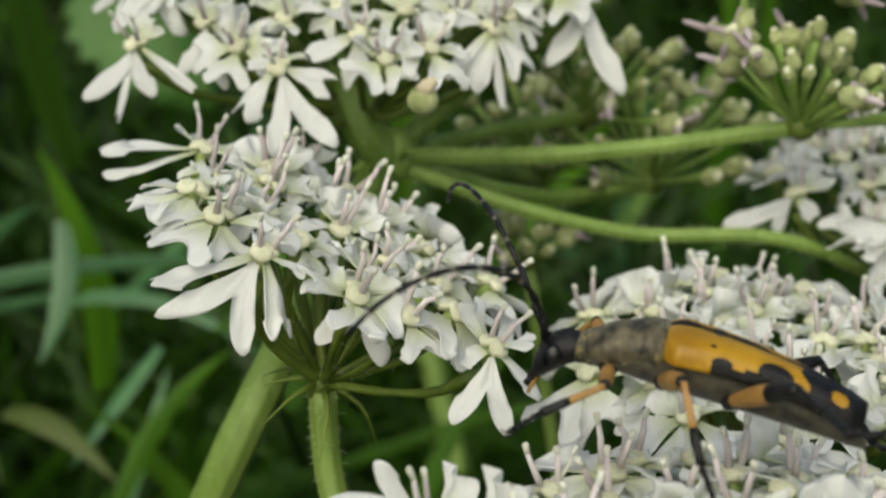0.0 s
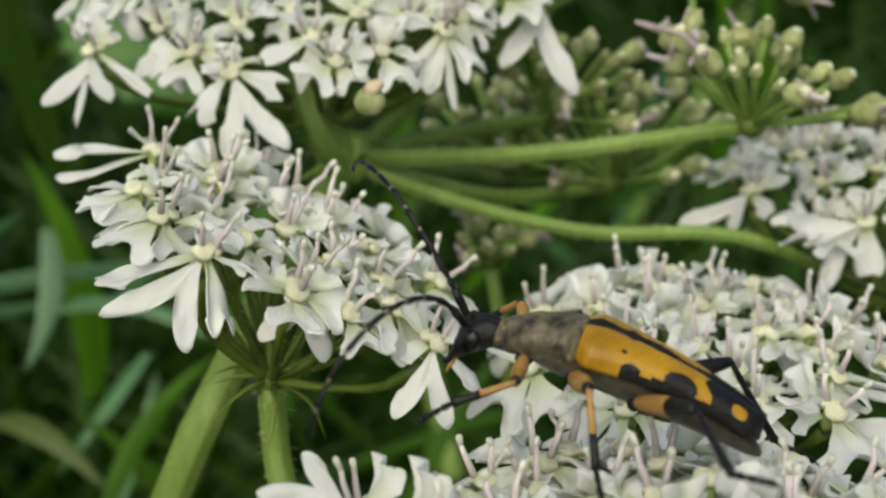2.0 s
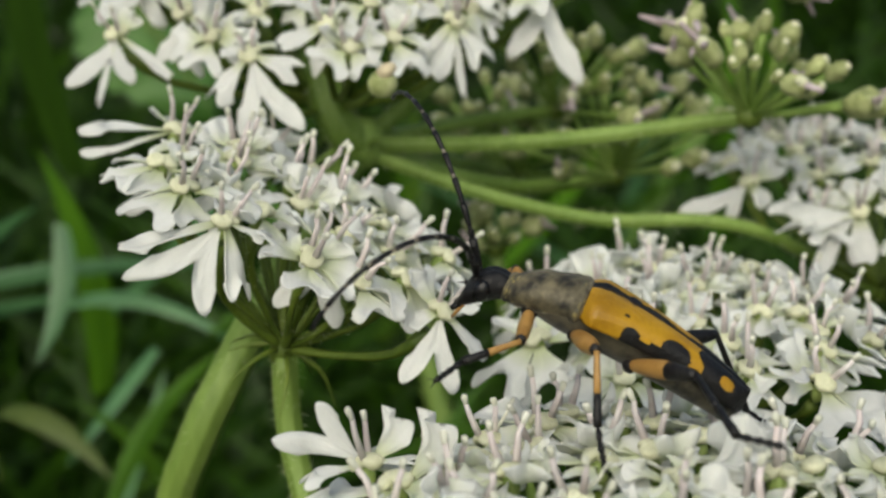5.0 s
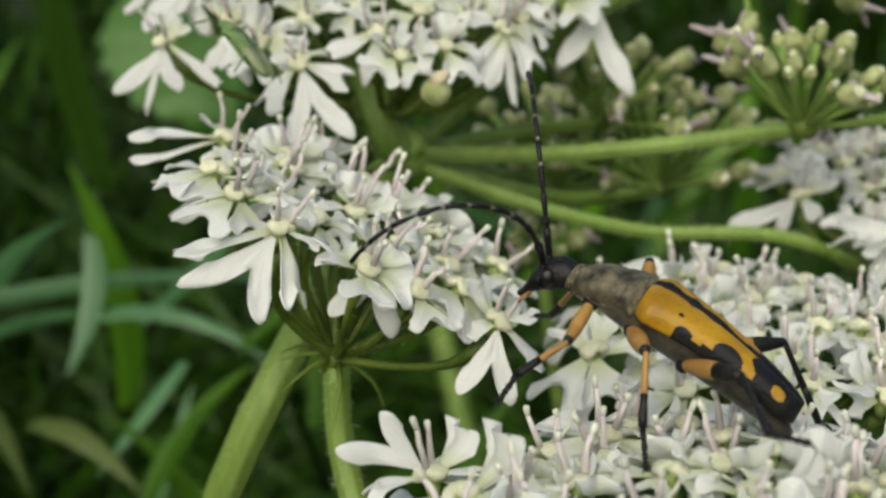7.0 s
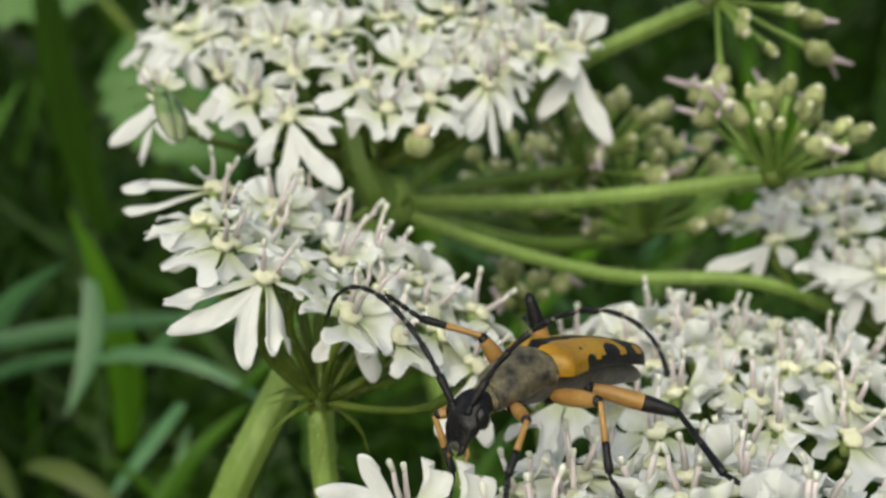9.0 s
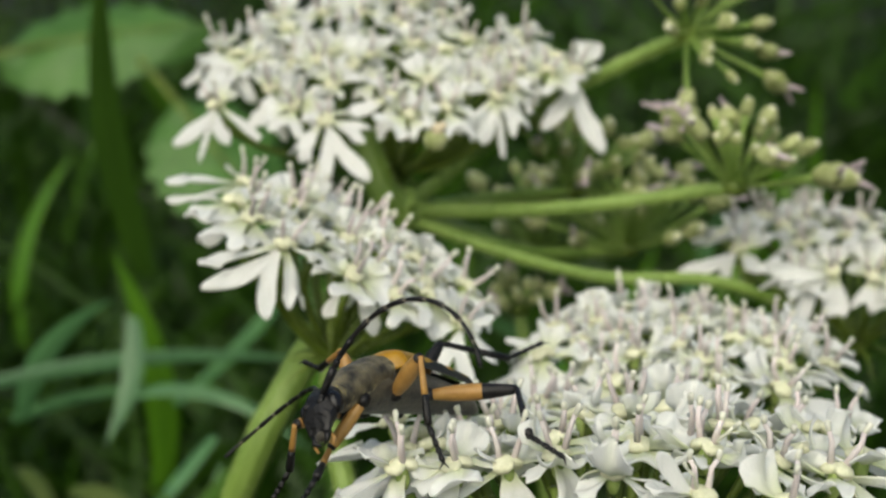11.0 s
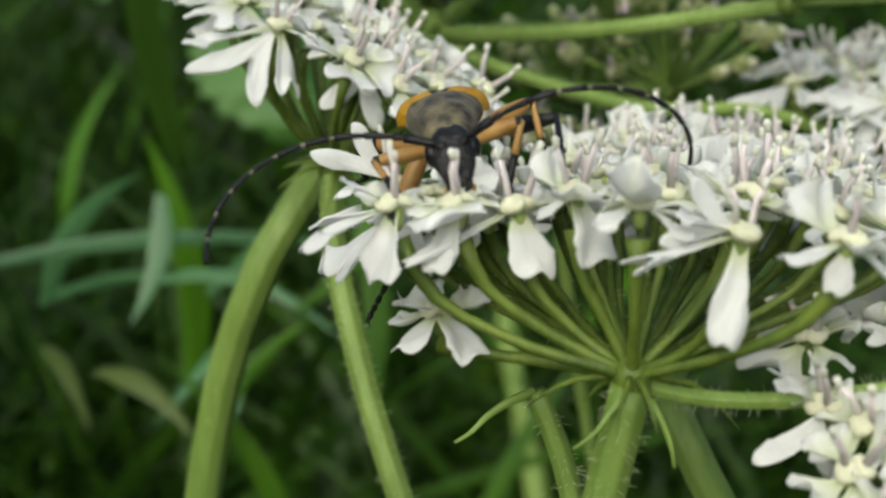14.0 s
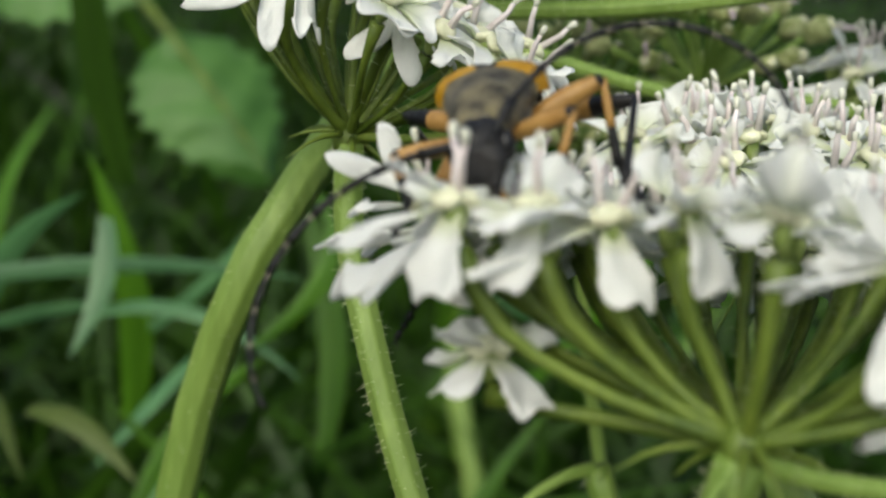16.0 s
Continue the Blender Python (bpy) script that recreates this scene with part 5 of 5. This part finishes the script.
        part("palp", mesh_of("palp", *tube([(6.7 * mm, s * 0.42 * mm, -0.5 * mm), (6.9 * mm, s * 0.72 * mm, -1.0 * mm), (7.0 * mm, s * 0.57 * mm, -1.4 * mm)], [0.1 * mm, 0.12 * mm, 0.09 * mm], 5), [M_LEG]), head)
    part("lip", mesh_of("lip", *ball((7.05 * mm, 0, -0.66 * mm), 0.22 * mm, 0.42 * mm, 0.3 * mm, 9, 6), [M_BELLY]), head)
    return bt


# leg: name, hip (mm), femur, tibia, foot lengths (mm)
LEGS = [("front_leg", (3.2, 0.85, 0.85), 3.3, 3.3, 2.1), ("middle_leg", (0.5, 1.25, 0.9), 3.9, 3.9, 2.4), ("hind_leg", (-2.9, 1.25, 0.6), 5.4, 5.8, 3.2)]


def legs(bt):
    made = []
    for kind, hip, fl, tl, ft in LEGS:
        hind = kind == "hind_leg"
        fem = limb_mesh("femur", fl * mm, 0.28 * mm, (0.4 if kind == 'front_leg' else 0.53) * mm, 0.26 * mm, [M_LEG, M_BLACK], 0.58 if hind else 0.95)
        tib_v = shin_mesh(tl * mm, ft * mm, hind)
        for s in (1, -1):
            femur = part("leg", fem, bt, label="orange and black jointed leg")
            tibia = part("shin", tib_v, femur)
            part("hip_joint", mesh_of("hip_joint", *ball((0, 0, 0), 0.5 * mm, 0.45 * mm, 0.5 * mm, 9, 6), [M_BLACK]), femur)
            made.append((kind, s, Vector((hip[0], s * hip[1], hip[2])) * mm, fl * mm, tl * mm, ft * mm, femur, tibia, None))
    return made


def leg_poses(hip, fl, tl, knee, ankle, s):
    """Poses of the leg (in the beetle's space) and of the shin (in the leg's space), from where knee and ankle are."""
    fdir = (knee - hip).normalized()
    sdir = (ankle - knee).normalized()
    side = fdir.cross(sdir).normalized()
    fm = Matrix((fdir, side, fdir.cross(side))).transposed().to_4x4()
    sm = Matrix((sdir, side, sdir.cross(side))).transposed().to_4x4()
    femur = Matrix.Translation(hip) @ fm
    shin = Matrix.Translation((fl, 0, 0)) @ (fm.inverted() @ sm)
    return femur, shin


beetle_thing = beetle()
beetle_thing.scale = (1.0, 1.0, 1.0)
LEG_SET = legs(beetle_thing)

# where knees and ankles are in the beetle's space (mm): front, middle, hind of the left, then of the right side
STAND = [((3.0, 4.1, 0.9), (5.6, 5.3, -0.7)), ((-0.6, 4.8, 2.1), (-2.1, 6.4, -1.1)), ((-5.7, 5.2, 3.0), (-7.8, 10.6, 3.0)), ((4.5, -3.3, 1.9), (6.2, -5.0, -0.4)), ((1.3, -4.5, 1.0), (0.9, -7.4, -1.6)), ((-7.0, -4.4, 2.1), (-10.7, -5.9, -2.2))]
REST = [((2.9, 3.9, -0.5), (4.1, 6.2, -2.4)), ((-1.2, 4.7, 1.7), (-3.0, 6.3, -1.4)), ((-6.0, 4.8, 3.2), (-8.6, 10.0, 3.6)), ((5.1, -3.1, -0.6), (6.0, -4.5, -3.5)), ((0.9, -2.0, 1.4), (0.1, -4.8, -1.1)), ((-6.7, -4.6, 2.3), (-10.5, -6.4, -1.7))]
STEP = [((3.4, 1.9, -2.3), (5.6, 4.1, -3.2)), ((-1.1, 4.8, 1.1), (-1.5, 4.5, -2.7)), ((-5.9, 5.5, 2.0), (-6.5, 11.1, 0.7)), ((5.0, -2.9, 2.7), (7.5, -2.5, 0.5)), ((0.4, -6.2, 1.1), (-0.9, -9.1, -1.0)), ((-5.1, -5.0, 3.8), (-7.5, -9.5, 1.1))]
TURN = [((4.3, 3.4, -0.9), (6.7, 5.7, -0.6)), ((-2.0, 4.3, 0.9), (0.4, 6.9, -0.8)), ((-5.6, 5.9, -0.1), (-4.4, 11.5, 0.5)), ((5.3, -2.9, 2.4), (5.9, -5.4, 0.5)), ((1.5, -3.5, 3.9), (2.2, -6.5, 1.6)), ((-5.5, -4.6, 3.0), (-8.5, -8.5, 0.5))]
SWING = [((5.0, 3.6, 0.8), (7.3, 4.2, -1.4)), ((0.9, 5.1, 1.4), (1.7, 6.5, -2.2)), ((-5.7, 5.6, -0.7), (-3.1, 10.6, -2.4)), ((5.8, -2.8, 0.1), (5.9, -1.3, -2.8)), ((2.5, -2.3, 4.1), (3.8, -6.0, 4.7)), ((-1.3, -2.2, 5.7), (-5.1, -5.2, 2.5))]
EDGE = [((4.6, -1.5, -1.0), (7.4, -1.0, -2.6)), ((2.0, 4.7, 1.8), (2.1, 3.6, -1.9)), ((-5.1, 5.9, -1.2), (-0.8, 7.8, -4.6)), ((6.3, -1.9, 0.8), (5.1, -4.3, -1.1)), ((0.4, -1.3, 4.8), (-1.6, -4.6, 5.0)), ((-6.2, 1.3, 3.7), (-11.5, 2.5, 1.9))]
CLING = [((5.4, -1.1, -0.4), (7.8, 0.6, -1.9)), ((2.7, 4.4, 1.5), (5.2, 3.4, -1.3)), ((-2.4, 6.6, 0.3), (0.4, 7.2, -4.7)), ((6.5, -0.9, 0.8), (8.8, 0.3, -1.2)), ((1.3, -0.8, 4.7), (-1.1, -3.7, 5.8)), ((-1.9, 0.8, 6.1), (-7.2, 3.2, 6.3))]
GRIP = [((5.9, 2.6, 1.5), (3.7, 1.6, -0.7)), ((0.0, 4.6, 2.8), (2.6, 4.5, -0.1)), ((-3.4, 5.2, 4.2), (0.0, 7.6, 0.2)), ((5.2, -1.5, -1.7), (8.1, -0.6, -3.0)), ((1.2, -3.4, -2.2), (0.9, -4.5, -5.5)), ((-6.5, -5.3, 1.3), (-11.6, -5.3, -1.5))]
FEED = [((4.5, 3.8, 1.6), (5.4, 2.5, -1.3)), ((-0.1, 4.9, 2.2), (0.7, 5.0, -1.6)), ((-0.5, 6.1, 1.0), (4.6, 5.4, -1.6)), ((4.0, -4.1, 0.9), (6.8, -3.2, -0.6)), ((1.2, -3.4, -2.2), (0.9, -4.5, -5.5)), ((-6.5, -5.3, 1.3), (-11.6, -5.3, -1.5))]
GAIT = [(0, STAND), (4.2, STAND), (6.3, REST), (7.0, REST), (7.5, STEP), (8.0, TURN), (8.5, SWING), (8.7, SWING), (10.7, EDGE), (11.0, EDGE), (11.2, CLING), (11.5, GRIP), (11.8, FEED), (16, FEED)]

feelers = [part("antenna", antenna_mesh(15.9 * mm, c), beetle_thing, label="long black jointed antenna with pale rings") for c in (138, 120)]
# each antenna: seconds, turn outward, rise, roll (degrees)
LEFT_FEELER = [
    (0, 48.3, 63.4, -23.0),
    (1, 77.7, 47.9, 2.9),
    (2.5, 65.8, 42.6, -0.8),
    (4, 66.5, 48.3, -6.6),
    (6.5, 55.9, 47.3, -9.6),
    (7, 55.0, 52.6, -13.1),
    (7.25, 63.8, 68.4, -45.2),
    (7.5, 73.6, 76.7, -79.7),
    (8, 60.0, 40.0, -60.0),
    (8.3, 92.0, 84.0, -38.0),
    (8.6, 90.6, 84.3, -34.4),
    (11, 81.7, 42.7, -13.3),
    (11.5, 64.4, 107.1, -22.4),
    (11.8, 119.1, 51.6, -64.9),
    (12, 67.1, 72.7, -55.5),
    (12.25, 80.4, 49.9, -9.4),
    (12.5, 77.0, 33.8, 37.8),
    (13.5, 88.0, 36.7, 37.3),
    (14.5, 84.7, 35.6, 33.4),
    (15.5, 108.0, 50.9, -28.6),
    (16, 106.2, 51.6, -29.4),
]
RIGHT_FEELER = [
    (0, 57.0, 71.5, 23.6),
    (0.5, 57.7, 78.7, 7.9),
    (1, 37.7, 70.3, 34.9),
    (2.5, 50.1, 69.4, 31.4),
    (4, 48.4, 69.7, 29.2),
    (6.5, 63.0, 87.0, 28.2),
    (7, 63.1, 85.3, 27.2),
    (7.5, 53.3, 100.4, 53.2),
    (7.75, 49.4, 78.8, 30.9),
    (8, 50.6, 58.1, 11.2),
    (8.6, 88.3, 63.2, 19.5),
    (9.8, 113.2, 54.4, -16.1),
    (11, 107.4, 60.5, -62.7),
    (11.2, 129.1, 35.1, -38.1),
    (11.35, 70.0, -6.0, -16.0),
    (11.5, 9.5, -47.2, 6.4),
    (11.75, 40.0, -4.0, -30.0),
    (12, 67.3, 35.0, -62.6),
    (12.5, 82.1, 25.5, -59.0),
    (13.5, 76.9, 34.0, -57.2),
    (14, 84.4, 31.8, -44.2),
    (14.5, 87.0, 23.0, -46.0),
    (15, 86.8, 15.2, -45.3),
    (15.5, 121.6, -12.9, -22.5),
    (16, 97.6, -3.1, -40.5),
]


def plant_bug():
    """A small slender green bug."""
    b = empty("plant_bug", Matrix(), "small pale green plant bug with brownish wing tips", "bug")
    body = lathe(smooth_profile([(2.2, 0.25, 0.2, 0.6), (1.8, 0.5, 0.4, 0.65), (0.8, 0.8, 0.5, 0.75), (-1.0, 0.95, 0.5, 0.7), (-2.2, 0.6, 0.3, 0.55), (-2.6, 0.2, 0.12, 0.5)], 18), 14)
    part("body", mesh_of("body", *body, [M_BUG]), b)
    for s in (-1, 1):
        v = [(0.9 * mm, 0, 1.32 * mm), (0.8 * mm, s * 0.75 * mm, 1.1 * mm), (-1.0 * mm, 0, 1.3 * mm), (-1.0 * mm, s * 1.05 * mm, 0.95 * mm), (-2.9 * mm, 0, 0.85 * mm), (-2.8 * mm, s * 0.6 * mm, 0.75 * mm)]
        v += [(x, y, z - 0.12 * mm) for x, y, z in v]
        f = [(0, 1, 3, 2), (2, 3, 5, 4), (6, 8, 9, 7), (8, 10, 11, 9), (1, 0, 6, 7), (3, 1, 7, 9), (5, 3, 9, 11), (4, 5, 11, 10), (0, 2, 8, 6), (2, 4, 10, 8)]
        me = mesh_of("wing", v, f, [M_BUG, M_BUGWING], [0, 1, 0, 1, 0, 0, 1, 1, 0, 1])
        part("wing", me, b)
        part("antenna", mesh_of("antenna", *tube([(2.1 * mm, s * 0.2 * mm, 0.75 * mm), (3.2 * mm, s * 0.9 * mm, 1.2 * mm), (4.2 * mm, s * 1.0 * mm, 0.8 * mm)], [0.06 * mm, 0.05 * mm, 0.03 * mm], 5), [M_DRY]), b)
        for x0, x1 in ((1.4, 2.2), (0.4, 0.4), (-0.6, -2.2)):
            part("leg", mesh_of("leg", *tube([(x0 * mm, s * 0.5 * mm, 0.5 * mm), (x1 * 0.8 * mm, s * 1.4 * mm, 0.9 * mm), (x1 * mm, s * 2.0 * mm, 0.0)], [0.1 * mm, 0.08 * mm, 0.04 * mm], 5), [M_BUG]), b)
    return b


bug_thing = plant_bug()
bug_thing.scale = (1.35, 1.15, 1.15)

BEETLE_PATH = [
    (0, pose(0.01157, -0.02099, 0.39315, 8.1, -7, 164)),
    (0.5, pose(0.01041, -0.02159, 0.39317, -1.7, -12, 165.5)),
    (1, pose(0.01085, -0.02061, 0.39271, 1.2, -12.2, 161.9)),
    (1.5, pose(0.01039, -0.02087, 0.39315, 7.3, -17.2, 167.3)),
    (2, pose(0.01106, -0.01968, 0.39247, 1.3, -14.2, 163.8)),
    (2.5, pose(0.01063, -0.02037, 0.39206, 5.1, -15.6, 168)),
    (3, pose(0.01139, -0.02096, 0.39283, 3.2, -16.5, 163)),
    (3.5, pose(0.01091, -0.02049, 0.39268, 3.9, -18.3, 167.2)),
    (4, pose(0.01087, -0.02092, 0.39277, 3.3, -19.2, 167)),
    (6.5, pose(0.01107, -0.0168, 0.39205, -0.6, -23.4, 158.8)),
    (7, pose(0.01088, -0.01694, 0.39236, 1.7, -22.5, 154.7)),
    (7.5, pose(0.01052, -0.01724, 0.39234, 2.8, -17.4, 177.7)),
    (8, pose(0.00832, -0.01661, 0.3913, -7.1, -3.1, -156.9)),
    (8.3, pose(0.00902, -0.01734, 0.39037, -5, -11.6, -142.5)),
    (8.5, pose(0.00798, -0.01732, 0.39117, 1.7, -3.2, -140.6)),
    (10.8, pose(0.00524, -0.02967, 0.39206, 5.8, -3, -98.3)),
    (11, pose(-0.0003, -0.0326, 0.3909, 33, -11, -121)),
    (11.2, pose(0.00165, -0.0372, 0.3906, 42, -11.5, -119.5)),
    (11.5, pose(0.00032, -0.03207, 0.39081, 8, -8, -99)),
    (11.8, pose(0.00201, -0.03090, 0.39051, 5, -4, -89)),
    (12, pose(0.00168, -0.02722, 0.39019, 13, 0.9, -84.2)),
    (12.5, pose(0.00204, -0.02631, 0.39022, 11.1, -1.9, -85.7)),
    (13, pose(0.00244, -0.02743, 0.39031, 8.6, -1.7, -85.6)),
    (13.5, pose(0.00228, -0.02501, 0.39000, 10.5, -1.8, -86)),
    (14, pose(0.00340, -0.02788, 0.39095, 11.48, -4.549, -83.71)),
    (14.5, pose(0.00292, -0.02412, 0.39001, 12.464, 2.78, -92.396)),
    (15, pose(0.00231, -0.02070, 0.38940, 14.133, 1.465, -92.037)),
    (15.5, pose(0.00183, -0.02740, 0.38879, 13.338, -0.185, -94.154)),
    (16, pose(0.00177, -0.02611, 0.38810, 13.236, 3.082, -96.679)),
]
BUG_PATH = [
    (0, pose(-0.0120, 0.0500, 0.4085, 0, 0, 160)),
    (4.2, pose(-0.0120, 0.0450, 0.4090, 0, 0, 160)),
    (6.3, pose(-0.0144, 0.0096, 0.4040, 20, -25, 130)),
    (7, pose(-0.0147, 0.0100, 0.4040, 20, -28, 130)),
    (8, pose(-0.0158, 0.0049, 0.4060, 20, -28, 128)),
    (8.7, pose(-0.0168, 0.0071, 0.4058, 20, -30, 115)),
    (9.6, pose(-0.0240, 0.0160, 0.3950, 0, -10, 100)),
    (10.6, pose(-0.0200, 0.0280, 0.3920, 0, 10, 60)),
    (16, pose(-0.0120, 0.0340, 0.3930, 0, 10, 60)),
]


SAG = [
    (14, pose(0.0006, 0.0, 0.0009, 0, 0, 0)),
    (14.5, pose(0.00056, -0.00052, 8e-05, -2.94, 0.1, 0.16)),
    (15, pose(-5e-05, -0.00058, -0.00016, -2.56, 0.77, -1.9)),
    (15.5, pose(-0.00087, -0.00094, -0.00166, -3.13, 2.4, -1.46)),
    (16, pose(-0.00112, 0.00049, -0.00269, -3.67, 3.51, 0.73)),
]


def motions():
    walk(beetle_thing, BEETLE_PATH)
    walk(bug_thing, BUG_PATH)
    for i, (kind, s, hip, fl, tl, ft, femur, shin, foot) in enumerate(LEG_SET):
        j = ("front_leg", "middle_leg", "hind_leg").index(kind) + (0 if s > 0 else 3)
        frows, srows = [], []
        for t, stance in GAIT:
            fm, sm = leg_poses(hip, fl, tl, Vector(stance[j][0]) * mm, Vector(stance[j][1]) * mm, s)
            frows.append((t, fm))
            srows.append((t, sm))
        walk(femur, frows)
        walk(shin, srows)
    for ob, rows, s in zip(feelers, (LEFT_FEELER, RIGHT_FEELER), (1, -1)):
        walk(ob, [(t, pose(6.6 * mm, s * 0.52 * mm, 1.3 * mm, 0, 0, s * turn) @ pose(0, 0, 0, s * roll, 0, 0) @ pose(0, 0, 0, 0, -rise, 0)) for t, turn, rise, roll in rows])
    # the large head sways a little
    rest = H_HEAD.matrix_basis.copy()
    sway = Matrix.Translation((0.0014, 0.0014, 0.0004)) @ rest
    # the feeding place sags as the beetle settles at its edge
    pivot = N_HEAD.matrix_basis.translation.copy()
    for ob in LOW_GROUP:
        calm = ob.matrix_basis.copy()
        walk(ob, [(0, calm), (13.5, calm)] + [(t, Matrix.Translation(pivot) @ m @ Matrix.Translation(-pivot) @ calm) for t, m in SAG])
    walk(H_HEAD, [(0, rest), (8.7, rest), (10.8, sway), (16, sway)])


motions()
